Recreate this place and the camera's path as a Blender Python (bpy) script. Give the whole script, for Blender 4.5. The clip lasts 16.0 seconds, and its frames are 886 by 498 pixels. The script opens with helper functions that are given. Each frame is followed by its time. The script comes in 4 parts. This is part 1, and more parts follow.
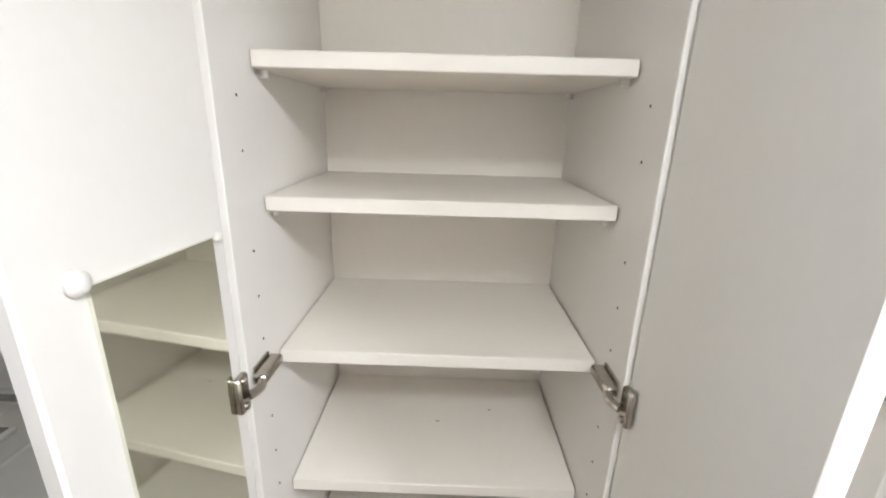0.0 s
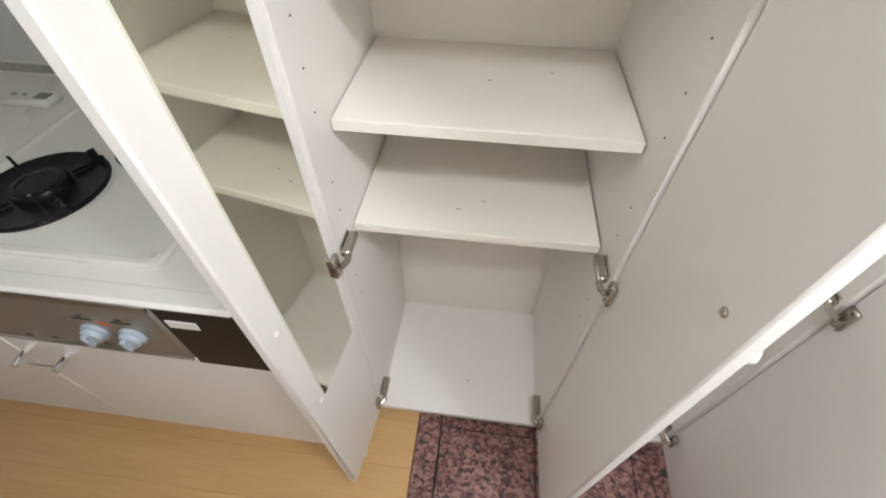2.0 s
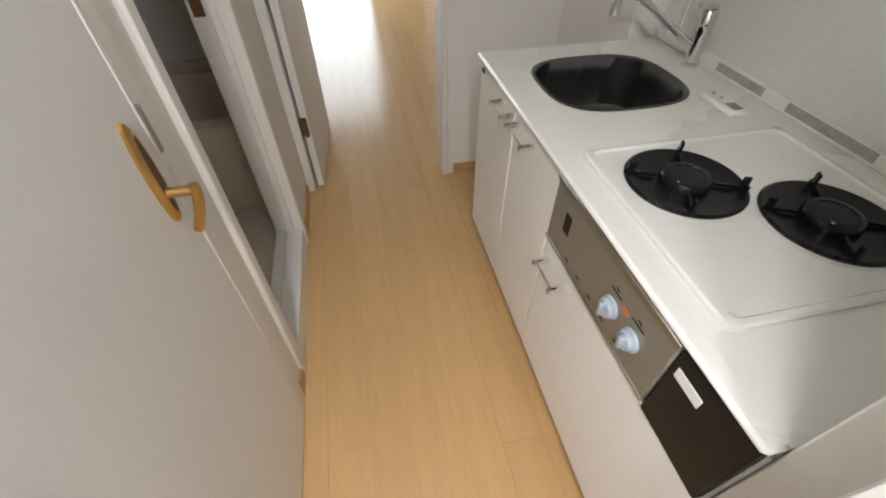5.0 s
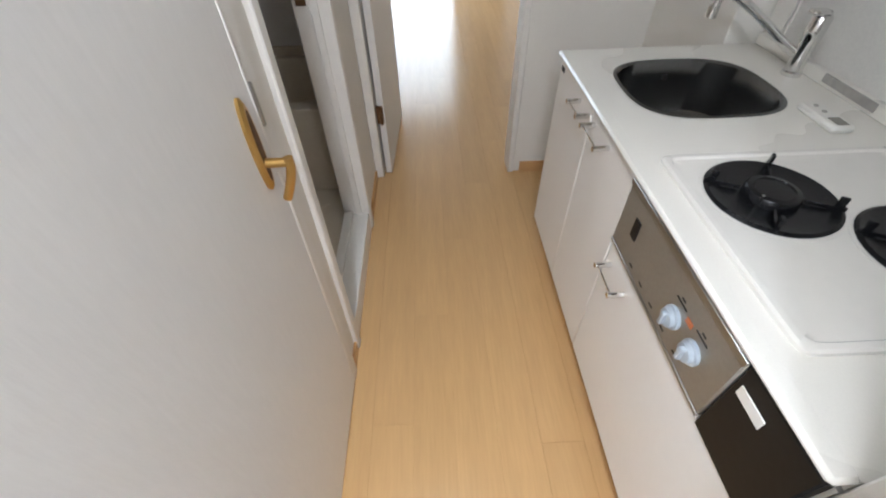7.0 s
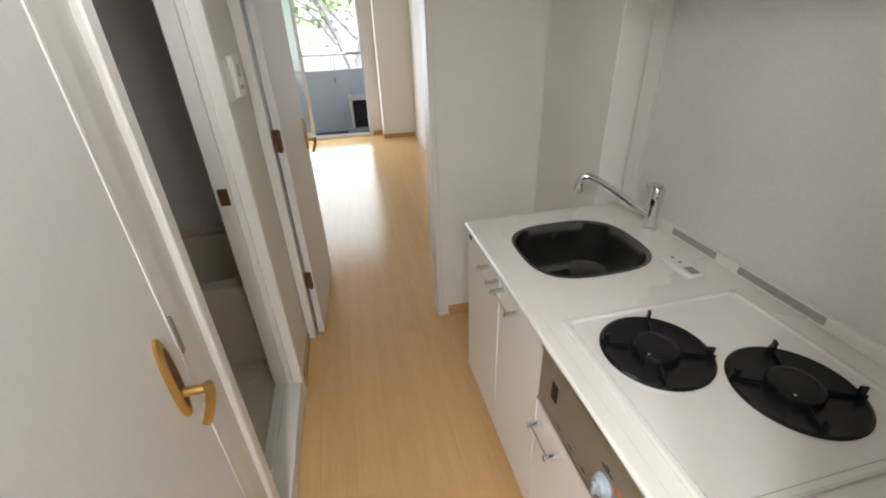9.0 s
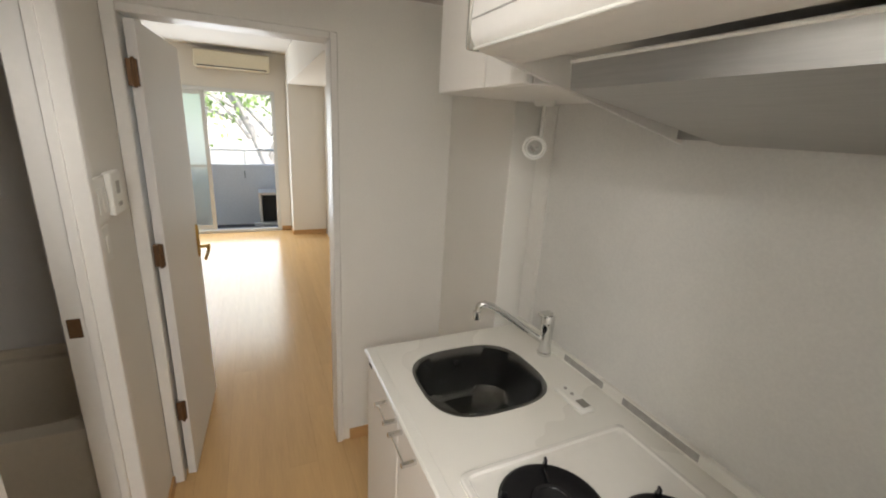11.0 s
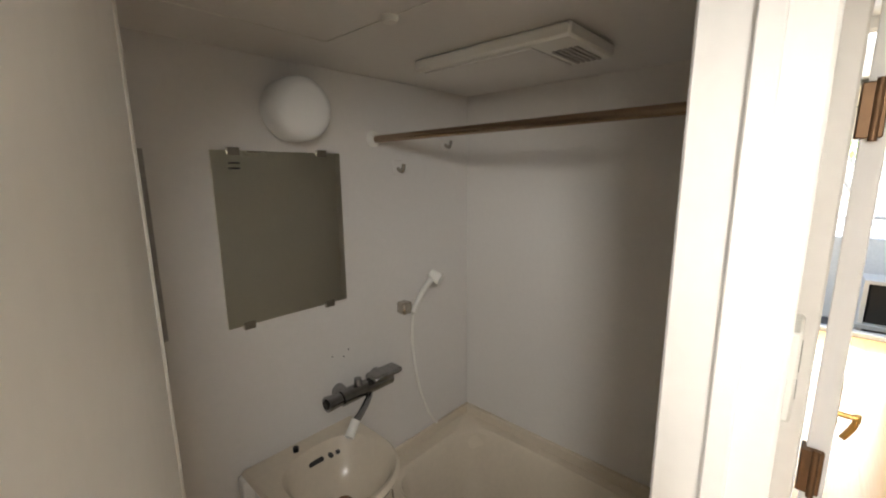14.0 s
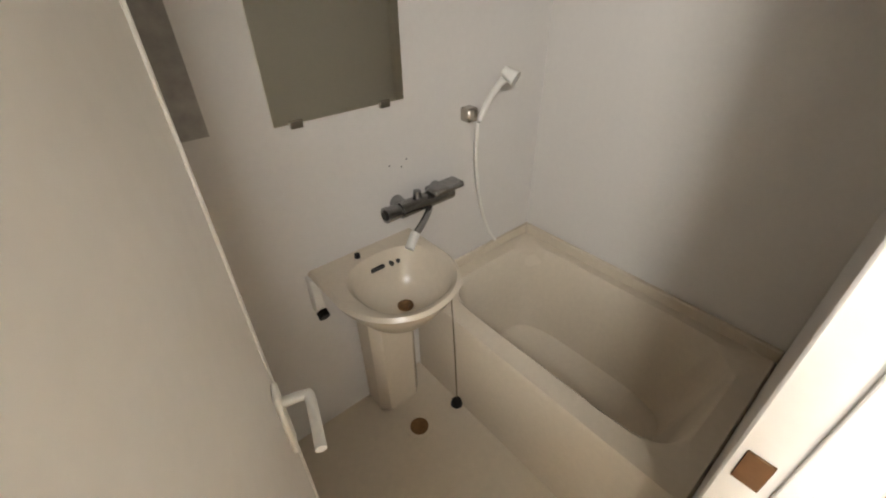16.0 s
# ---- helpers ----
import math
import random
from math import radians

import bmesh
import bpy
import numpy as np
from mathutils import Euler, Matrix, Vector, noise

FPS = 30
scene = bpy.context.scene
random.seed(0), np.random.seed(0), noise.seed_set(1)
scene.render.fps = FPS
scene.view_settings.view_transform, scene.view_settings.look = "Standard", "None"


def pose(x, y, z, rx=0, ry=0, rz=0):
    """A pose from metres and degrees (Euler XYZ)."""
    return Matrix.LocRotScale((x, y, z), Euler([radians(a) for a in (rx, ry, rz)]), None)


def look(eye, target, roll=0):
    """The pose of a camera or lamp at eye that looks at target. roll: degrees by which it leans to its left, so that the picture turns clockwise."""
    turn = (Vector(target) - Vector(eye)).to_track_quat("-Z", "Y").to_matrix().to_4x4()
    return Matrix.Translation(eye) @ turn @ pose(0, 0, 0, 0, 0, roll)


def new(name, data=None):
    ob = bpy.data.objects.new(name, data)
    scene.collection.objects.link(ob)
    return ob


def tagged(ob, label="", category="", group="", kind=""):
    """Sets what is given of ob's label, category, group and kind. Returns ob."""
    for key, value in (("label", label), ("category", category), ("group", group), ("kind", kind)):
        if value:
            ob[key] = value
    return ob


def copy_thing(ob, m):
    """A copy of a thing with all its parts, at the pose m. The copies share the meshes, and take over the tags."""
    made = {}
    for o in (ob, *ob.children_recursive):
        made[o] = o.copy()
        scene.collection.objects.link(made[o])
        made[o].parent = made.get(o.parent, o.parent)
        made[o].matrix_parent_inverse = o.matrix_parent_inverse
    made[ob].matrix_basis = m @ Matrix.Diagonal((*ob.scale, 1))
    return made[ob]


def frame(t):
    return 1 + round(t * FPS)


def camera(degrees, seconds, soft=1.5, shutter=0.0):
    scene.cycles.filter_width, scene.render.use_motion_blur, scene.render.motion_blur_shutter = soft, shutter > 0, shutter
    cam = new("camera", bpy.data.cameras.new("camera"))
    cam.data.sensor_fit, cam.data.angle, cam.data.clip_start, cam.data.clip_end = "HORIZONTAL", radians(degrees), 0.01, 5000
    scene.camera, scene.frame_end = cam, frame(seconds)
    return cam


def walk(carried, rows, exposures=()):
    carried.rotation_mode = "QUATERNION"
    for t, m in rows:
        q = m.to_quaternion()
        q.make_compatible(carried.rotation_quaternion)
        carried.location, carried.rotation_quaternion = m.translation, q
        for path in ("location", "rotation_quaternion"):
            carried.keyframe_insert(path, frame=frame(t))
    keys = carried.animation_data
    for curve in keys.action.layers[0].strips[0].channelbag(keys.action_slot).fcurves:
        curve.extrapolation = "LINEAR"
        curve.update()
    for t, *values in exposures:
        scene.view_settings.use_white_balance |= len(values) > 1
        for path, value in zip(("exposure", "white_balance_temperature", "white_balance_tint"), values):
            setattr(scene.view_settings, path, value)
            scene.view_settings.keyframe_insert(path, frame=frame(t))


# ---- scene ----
cam = camera(94.2, 16.0, soft=2.0)
PATH = [
    (0, (0.193, 0.355, 1.618), (0.171, 2.269, 1.036), 1.6),
    (0.5, (0.185, 0.358, 1.538), (0.116, 2.147, 0.646), 0.4),
    (1, (0.189, 0.361, 1.479), (0.112, 1.993, 0.327), 0.1),
    (1.5, (0.195, 0.363, 1.428), (0.094, 1.831, 0.074), 0.2),
    (2, (0.188, 0.358, 1.386), (0.028, 1.658, -0.125), 0.3),
    (2.5, (0.141, 0.329, 1.363), (-0.171, 1.488, -0.237), 0.9),
    (3, (0.069, 0.289, 1.347), (-0.536, 1.346, -0.24), 0.1),
    (3.5, (-0.033, 0.273, 1.341), (-0.926, 1.171, -0.207), -0.6),
    (4, (-0.085, 0.258, 1.349), (-1.231, 0.864, -0.174), -0.5),
    (4.5, (-0.089, 0.253, 1.359), (-1.412, 0.658, -0.085), -1.3),
    (6.8, (-0.052, 0.22, 1.357), (-1.416, 0.26, -0.105), -1.3),
    (7, (-0.055, 0.221, 1.367), (-1.45, 0.25, -0.066), -1.7),
    (7.5, (-0.054, 0.224, 1.419), (-1.578, 0.232, 0.125), -2.4),
    (8, (-0.067, 0.221, 1.446), (-1.681, 0.246, 0.265), -3.2),
    (8.5, (-0.083, 0.241, 1.483), (-1.771, 0.384, 0.42), -3.0),
    (9, (-0.083, 0.267, 1.511), (-1.795, 0.639, 0.545), -2.0),
    (9.5, (-0.082, 0.276, 1.522), (-1.751, 0.928, 0.634), -0.8),
    (9.7, (-0.081, 0.275, 1.531), (-1.739, 1.022, 0.698), -0.5),
    (11.8, (-0.309, 0.355, 1.655), (-2.209, 0.903, 1.354), 4.0),
    (12, (-0.391, 0.331, 1.649), (-2.342, 0.658, 1.354), 4.1),
    (12.5, (-0.582, 0.266, 1.639), (-2.555, 0.173, 1.322), 0.6),
    (13, (-0.785, 0.22, 1.634), (-2.625, -0.502, 1.328), 0.0),
    (13.5, (-0.946, 0.09, 1.633), (-2.532, -1.072, 1.268), -0.3),
    (14, (-0.994, -0.08, 1.656), (-2.443, -1.408, 1.289), -0.5),
    (14.5, (-1.006, -0.155, 1.686), (-2.387, -1.559, 1.338), -0.0),
    (15, (-1.026, -0.19, 1.711), (-2.324, -1.661, 1.322), -0.3),
    (15.5, (-1.057, -0.208, 1.654), (-2.276, -1.644, 0.981), -1.2),
    (16, (-1.066, -0.227, 1.559), (-2.115, -1.486, 0.413), -0.9),
]
walk(cam, [(t, look(eye, target, roll)) for t, eye, target, roll in PATH],
     exposures=[(0.0, -0.15, 5850, 10), (1.2, -0.1, 5850, 10), (2.4, 0.15, 6000, 10), (3.5, 0.25, 6200, 10), (4.5, 0.45, 6100, 10), (7.0, 0.7, 5600, 10), (8.5, 0.6, 5950, 10), (9.7, 0.55, 6200, 10), (12.0, 0.62, 6500, 10), (12.8, 0.5, 6200, 10), (13.2, 0.6, 6300, 10), (13.6, 1.15, 6400, 10), (14.4, 2.15, 6400, 10), (16.0, 2.4, 6400, 10)])

# ---- world and light ----
world = bpy.data.worlds.new("world")
scene.world = world
world.use_nodes = True
wn = world.node_tree.nodes
sky = wn.new("ShaderNodeTexSky")
sky.sky_type = 'NISHITA'
sky.sun_disc = False
sky.sun_elevation = radians(48)
sky.sun_rotation = radians(50)
world.node_tree.links.new(sky.outputs[0], wn["Background"].inputs[0])
wn["Background"].inputs[1].default_value = 0.15


def lamp(name, kind, energy, m, color, **kw):
    data = bpy.data.lights.new(name, kind)
    data.energy, data.color = energy, color
    if kind == 'AREA':
        data.shape, data.size = kw.get("shape", 'DISK'), kw["size"]
        if "size_y" in kw:
            data.size_y = kw["size_y"]
    if kind == 'SUN':
        data.angle = kw["angle"]
    ob = new(name, data)
    ob.matrix_world = m
    return ob


lamp("sun", 'SUN', 4.5, look((0, 0, 8), (-0.6, -0.5, 7.0)), (1, 0.95, 0.88), angle=radians(2))
lamp("window_daylight", 'AREA', 29, look((-6.62, -0.2, 1.05), (-5.0, -0.2, 0.95)), (0.93, 0.97, 1.0), shape='RECTANGLE', size=1.6, size_y=1.8)
lamp("entrance_lamp_light", 'AREA', 11, look((0.83, 0.15, 2.06), (0.83, 0.15, 0)), (1.0, 0.99, 0.97), size=0.14)
# added fill from the front, in place of torchlight carried at the camera
lamp("doorstep_fill_light", 'AREA', 10, look((0.40, 0.04, 2.06), (0.40, 0.04, 0)), (1.0, 0.985, 0.955), size=0.2)
# added fill for hall and kitchen; stands in for a moving torch
hall = lamp("hall_fill_light", 'POINT', 2.8, pose(-0.60, 0.22, 1.93), (1.0, 0.985, 0.955))
hall.data.shadow_soft_size = 0.06
# added fill spot through the bathroom doorway, replacing the carried torch's beam
spot_light = lamp("bathroom_fill_spot", 'SPOT', 12, look((-0.80, 0.20, 1.93), (-1.93, -1.10, 1.15)), (1.0, 0.97, 0.93))
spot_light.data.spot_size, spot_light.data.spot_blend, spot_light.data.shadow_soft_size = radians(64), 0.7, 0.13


# ---- materials ----
def material(name, color, rough=0.5, metal=0.0, vary=0.06, grain=60.0, bump=0.05, stretch=(1, 1, 1), blotch=1.6, coat=0.0, piece=0.0, spec=0.5):
    """A surface with fine grain and broad blotches of the base colour, and a little relief."""
    mat = bpy.data.materials.new(name)
    mat.use_nodes = True
    n, l = mat.node_tree.nodes, mat.node_tree.links
    b = n["Principled BSDF"]
    b.inputs["Metallic"].default_value = metal
    b.inputs["Coat Weight"].default_value = coat
    b.inputs["Specular IOR Level"].default_value = spec
    tex = n.new("ShaderNodeTexCoord")
    mp = n.new("ShaderNodeMapping")
    mp.inputs["Scale"].default_value = stretch
    l.new(tex.outputs["Object"], mp.inputs[0])
    fine, broad = n.new("ShaderNodeTexNoise"), n.new("ShaderNodeTexNoise")
    fine.inputs["Scale"].default_value, fine.inputs["Detail"].default_value = grain, 6
    broad.inputs["Scale"].default_value, broad.inputs["Detail"].default_value = blotch, 3
    l.new(mp.outputs[0], fine.inputs[0])
    l.new(mp.outputs[0], broad.inputs[0])
    add = n.new("ShaderNodeMath")
    add.operation = 'ADD'
    l.new(fine.outputs[0], add.inputs[0])
    l.new(broad.outputs[0], add.inputs[1])
    ramp = n.new("ShaderNodeMapRange")
    ramp.inputs[1].default_value, ramp.inputs[2].default_value = 0.7, 1.3
    ramp.inputs[3].default_value, ramp.inputs[4].default_value = 1 - vary, 1 + vary
    l.new(add.outputs[0], ramp.inputs[0])
    value = ramp.outputs[0]
    if piece:
        info = n.new("ShaderNodeObjectInfo")
        pr = n.new("ShaderNodeMapRange")
        pr.inputs[3].default_value, pr.inputs[4].default_value = 1 - piece, 1 + piece
        l.new(info.outputs["Random"], pr.inputs[0])
        mul = n.new("ShaderNodeMath")
        mul.operation = 'MULTIPLY'
        l.new(value, mul.inputs[0])
        l.new(pr.outputs[0], mul.inputs[1])
        value = mul.outputs[0]
    mix = n.new("ShaderNodeVectorMath")
    mix.operation = 'SCALE'
    mix.inputs[0].default_value = color
    l.new(value, mix.inputs[3])
    l.new(mix.outputs[0], b.inputs["Base Color"])
    rr = n.new("ShaderNodeMapRange")
    rr.inputs[3].default_value, rr.inputs[4].default_value = max(rough - 0.06, 0.02), min(rough + 0.06, 1)
    l.new(broad.outputs[0], rr.inputs[0])
    l.new(rr.outputs[0], b.inputs["Roughness"])
    if bump:
        bp = n.new("ShaderNodeBump")
        bp.inputs["Strength"].default_value, bp.inputs["Distance"].default_value = bump, 0.004
        l.new(fine.outputs[0], bp.inputs["Height"])
        l.new(bp.outputs[0], b.inputs["Normal"])
    return mat


def glass_material(name, rough, color=(0.95, 0.98, 0.97, 1), mix=0.9):
    mat = bpy.data.materials.new(name)
    mat.use_nodes = True
    b = mat.node_tree.nodes["Principled BSDF"]
    b.inputs["Base Color"].default_value = color
    b.inputs["Roughness"].default_value = rough
    b.inputs["Transmission Weight"].default_value = mix
    b.inputs["IOR"].default_value = 1.45
    return mat


WALLPAPER = material("wallpaper", (0.79, 0.76, 0.70), 0.75, grain=220, bump=0.35, vary=0.03)
CEILING = material("ceiling_paper", (0.72, 0.70, 0.66), 0.8, grain=260, bump=0.35, vary=0.03)
PAINT = material("white_paint", (0.78, 0.75, 0.70), 0.38, grain=40, bump=0.05, vary=0.025)
LAMINATE = material("white_laminate", (0.87, 0.835, 0.785), 0.42, grain=90, bump=0.04, vary=0.01, stretch=(1, 1, 0.5))
CREAM = material("cream_laminate", (0.87, 0.815, 0.73), 0.42, grain=90, bump=0.04, vary=0.012, stretch=(1, 1, 0.5))
DOORSKIN = material("door_skin", (0.78, 0.76, 0.73), 0.45, grain=120, bump=0.1, vary=0.02, stretch=(1, 1, 0.2))
SPLASH = material("kitchen_wall_panel", (0.70, 0.68, 0.64), 0.35, grain=150, bump=0.06, vary=0.05, blotch=5)
COUNTER = material("counter_white", (0.80, 0.77, 0.70), 0.28, grain=300, bump=0.02, vary=0.025)
ENAMEL = material("cream_enamel", (0.78, 0.75, 0.69), 0.15, grain=30, bump=0.0, vary=0.02, coat=0.3)
BLACK_ENAMEL = material("black_enamel", (0.008, 0.008, 0.009), 0.25, grain=80, bump=0.1, vary=0.3, spec=0.3)
BLACK_GLOSS = material("black_plastic", (0.012, 0.011, 0.010), 0.4, vary=0.1, spec=0.2)
STEEL = material("brushed_steel", (0.42, 0.41, 0.39), 0.33, metal=1.0, grain=160, stretch=(0.08, 1, 1), bump=0.05, vary=0.1)
SINK = material("sink_steel", (0.17, 0.17, 0.165), 0.26, metal=1.0, grain=160, bump=0.05, vary=0.15)
CHROME = material("chrome", (0.75, 0.75, 0.74), 0.12, metal=1.0, vary=0.02, bump=0)
NICKEL = material("hinge_nickel", (0.48, 0.45, 0.40), 0.25, metal=1.0, vary=0.15, bump=0.1)
PANEL_GREY = material("control_panel_grey", (0.33, 0.31, 0.27), 0.4, metal=0.6, grain=120, vary=0.06)
GOLD = material("satin_brass", (0.62, 0.40, 0.13), 0.28, metal=1.0, vary=0.06, bump=0.03)
BRONZE = material("hinge_bronze", (0.16, 0.09, 0.045), 0.45, metal=0.7, vary=0.15)
KNOB = material("pale_knob_plastic", (0.42, 0.47, 0.52), 0.35, vary=0.03)
PLASTIC = material("white_plastic", (0.80, 0.78, 0.72), 0.4, vary=0.02)
RED = material("orange_mark", (0.55, 0.16, 0.05), 0.5)
WOOD = material("floor_board", (0.60, 0.378, 0.165), 0.22, grain=14, stretch=(0.6, 9, 1), bump=0.03, vary=0.06, blotch=2.5, piece=0.03)
SKIRT = material("baseboard_wood", (0.52, 0.30, 0.12), 0.45, grain=18, stretch=(1, 1, 6), vary=0.1)
DARK = material("dark_gap", (0.03, 0.028, 0.025), 0.8, vary=0.1)
BATH_WALL = material("bath_panel", (0.70, 0.67, 0.63), 0.3, grain=60, bump=0.04, vary=0.02)
BATH_FRP = material("bath_moulded_plastic", (0.66, 0.58, 0.46), 0.25, grain=50, bump=0.01, vary=0.035, blotch=3)
GREY_SHEET = material("grey_strip", (0.36, 0.34, 0.31), 0.6, grain=40, bump=0.2, vary=0.2)
RUST = material("drain_rust", (0.22, 0.12, 0.05), 0.5, metal=0.5, vary=0.3)
MIRROR = material("mirror_silver", (0.80, 0.81, 0.71), 0.02, metal=1.0, vary=0.01, bump=0)
GLASS = glass_material("clear_glass", 0.0, mix=1.0)
FROST = glass_material("frosted_glass", 0.45, (0.86, 0.95, 0.95, 1))
DIFFUSER = material("lamp_diffuser", (0.86, 0.85, 0.82), 0.25, vary=0.01, bump=0)
CONCRETE = material("balcony_paint", (0.88, 0.88, 0.88), 0.8, grain=40, bump=0.3, vary=0.06)
SLAB = material("balcony_floor", (0.12, 0.115, 0.11), 0.85, grain=50, bump=0.4, vary=0.3)
BARK = material("bark", (0.60, 0.56, 0.52), 0.9, grain=30, stretch=(1, 1, 0.2), bump=0.8, vary=0.3)
LEAF = material("leaf", (0.36, 0.52, 0.17), 0.55, grain=8, vary=0.3)
GRASS = material("pale_ground", (0.52, 0.50, 0.44), 0.9, grain=20, bump=0.6, vary=0.3)


def granite():
    mat = material("red_granite", (0.30, 0.15, 0.13), 0.35, vary=0.1)
    n, l = mat.node_tree.nodes, mat.node_tree.links
    tex = n.new("ShaderNodeTexCoord")
    vor = n.new("ShaderNodeTexVoronoi")
    vor.inputs["Scale"].default_value = 110
    l.new(tex.outputs["Object"], vor.inputs["Vector"])
    ns = n.new("ShaderNodeTexNoise")
    ns.inputs["Scale"].default_value, ns.inputs["Detail"].default_value = 55, 8
    l.new(tex.outputs["Object"], ns.inputs["Vector"])
    sep = n.new("ShaderNodeSeparateColor")
    l.new(vor.outputs["Color"], sep.inputs[0])
    mixer = n.new("ShaderNodeMath")
    mixer.operation = 'MULTIPLY_ADD'
    mixer.inputs[1].default_value = 0.55
    l.new(sep.outputs[0], mixer.inputs[0])
    l.new(ns.outputs[0], mixer.inputs[2])
    ramp = n.new("ShaderNodeValToRGB")
    e = ramp.color_ramp.elements
    e[0].position, e[0].color = 0.45, (0.035, 0.022, 0.022, 1)
    e[1].position, e[1].color = 1.05 - 0.05, (0.33, 0.19, 0.16, 1)
    mid = e.new(0.7)
    mid.color = (0.15, 0.066, 0.056, 1)
    l.new(mixer.outputs[0], ramp.inputs[0])
    l.new(ramp.outputs[0], n["Principled BSDF"].inputs["Base Color"])
    return mat


GRANITE = granite()


# ---- mesh helpers ----
def box(bm, x0, x1, y0, y1, z0, z1, bevel=0.0, seg=1):
    g = bmesh.ops.create_cube(bm, size=1)
    vs = g["verts"]
    m = Matrix.Translation(((x0 + x1) / 2, (y0 + y1) / 2, (z0 + z1) / 2)) @ Matrix.Diagonal((abs(x1 - x0), abs(y1 - y0), abs(z1 - z0), 1))
    bmesh.ops.transform(bm, matrix=m, verts=vs)
    if bevel:
        es = list({e for v in vs for e in v.link_edges})
        bmesh.ops.bevel(bm, geom=es, offset=bevel, segments=seg, profile=0.5, affect='EDGES')
    return bm


def boxes(*args, bevel=0.0):
    bm = bmesh.new()
    for a in args:
        box(bm, *a, bevel=bevel)
    return bm


def cyl(bm, p0, p1, r0, r1=None, n=20):
    r1 = r0 if r1 is None else r1
    p0, p1 = Vector(p0), Vector(p1)
    d = p1 - p0
    m = Matrix.Translation((p0 + p1) / 2) @ d.to_track_quat("Z", "Y").to_matrix().to_4x4()
    bmesh.ops.create_cone(bm, cap_ends=True, segments=n, radius1=r0, radius2=r1, depth=d.length, matrix=m)
    return bm


def cylinder(p0, p1, r0, r1=None, n=20):
    return cyl(bmesh.new(), p0, p1, r0, r1, n)


def lathe(profile, center, n=28):
    """A turned body from (radius, height) pairs."""
    bm = bmesh.new()
    rings = []
    for r, z in profile:
        rings.append([bm.verts.new((center[0] + r * math.cos(2 * math.pi * k / n), center[1] + r * math.sin(2 * math.pi * k / n), center[2] + z)) for k in range(n)])
    for a, b in zip(rings, rings[1:]):
        for k in range(n):
            bm.faces.new((a[k], a[(k + 1) % n], b[(k + 1) % n], b[k]))
    bm.faces.new(rings[0][::-1])
    bm.faces.new(rings[-1])
    return bm


def tube(points, r, n=10):
    """A pipe along points, smoothed."""
    pts = [Vector(p) for p in points]
    path = []
    for i in range(len(pts) - 1):
        a, b, c, d = pts[max(i - 1, 0)], pts[i], pts[i + 1], pts[min(i + 2, len(pts) - 1)]
        for k in range(8):
            s = k / 8
            path.append(0.5 * (2 * b + (c - a) * s + (2 * a - 5 * b + 4 * c - d) * s * s + (3 * b - a - 3 * c + d) * s ** 3))
    path.append(pts[-1])
    bm = bmesh.new()
    rings = []
    for i, p in enumerate(path):
        t = (path[min(i + 1, len(path) - 1)] - path[max(i - 1, 0)]).normalized()
        q = t.to_track_quat("Z", "Y")
        rings.append([bm.verts.new(p + q @ Vector((r * math.cos(2 * math.pi * k / n), r * math.sin(2 * math.pi * k / n), 0))) for k in range(n)])
    for a, b in zip(rings, rings[1:]):
        for k in range(n):
            bm.faces.new((a[k], a[(k + 1) % n], b[(k + 1) % n], b[k]))
    bm.faces.new(rings[0][::-1])
    bm.faces.new(rings[-1])
    return bm


def superellipse(cx, cy, a, b, p, n=48):
    pts = []
    for k in range(n):
        t = 2 * math.pi * k / n
        c, s = math.cos(t), math.sin(t)
        pts.append((cx + a * math.copysign(abs(c) ** (2 / p), c), cy + b * math.copysign(abs(s) ** (2 / p), s)))
    return pts


def loft(loops):
    """Joins loops of 3D points of equal length into a skin."""
    bm = bmesh.new()
    rings = [[bm.verts.new(p) for p in lp] for lp in loops]
    n = len(rings[0])
    for a, b in zip(rings, rings[1:]):
        for k in range(n):
            bm.faces.new((a[k], a[(k + 1) % n], b[(k + 1) % n], b[k]))
    return bm, rings


def finish(name, bm, mat, m=None, smooth=True):
    if m is not None:
        bmesh.ops.transform(bm, matrix=m, verts=bm.verts)
    bmesh.ops.recalc_face_normals(bm, faces=bm.faces)
    me = bpy.data.meshes.new(name)
    bm.to_mesh(me)
    bm.free()
    if smooth:
        for p in me.polygons:
            p.use_smooth = True
        me.set_sharp_from_angle(angle=radians(40))
    me.materials.append(mat)
    return new(name, me)


def part(name, bm, mat, parent, label="", m=None):
    ob = finish(name, bm, mat, m)
    ob.parent = parent
    ob.matrix_parent_inverse = Matrix.Translation(-parent.location)
    if label:
        ob["label"] = label
    return ob


def thing(name, base, label, category, group="", kind=""):
    ob = new(name)
    ob.location = base
    ob.empty_display_size = 0.1
    return tagged(ob, label, category, group, kind)


def structure(name, bm, mat, label, category):
    return tagged(finish(name, bm, mat), label, category, "", "structure")


# ---- structure ----
# the hall runs along x; the kitchen stands on the +y side, the bathroom on the -y side
H = 2.13
structure("wall_bathroom_side", boxes((-2.62, -1.57, -0.15, -0.10, 0, 2.5), (-1.57, -0.90, -0.15, -0.10, 1.93, H), (-0.90, -0.79, -0.15, -0.10, 0, H),
                                      (-0.79, 0.03, -0.15, -0.10, 1.96, H), (0.03, 1.4, -0.15, -0.10, -0.06, H), (-0.70, 1.4, -0.30, -0.25, -0.06, H)), WALLPAPER, "off-white wallpapered wall with two door openings", "wall")
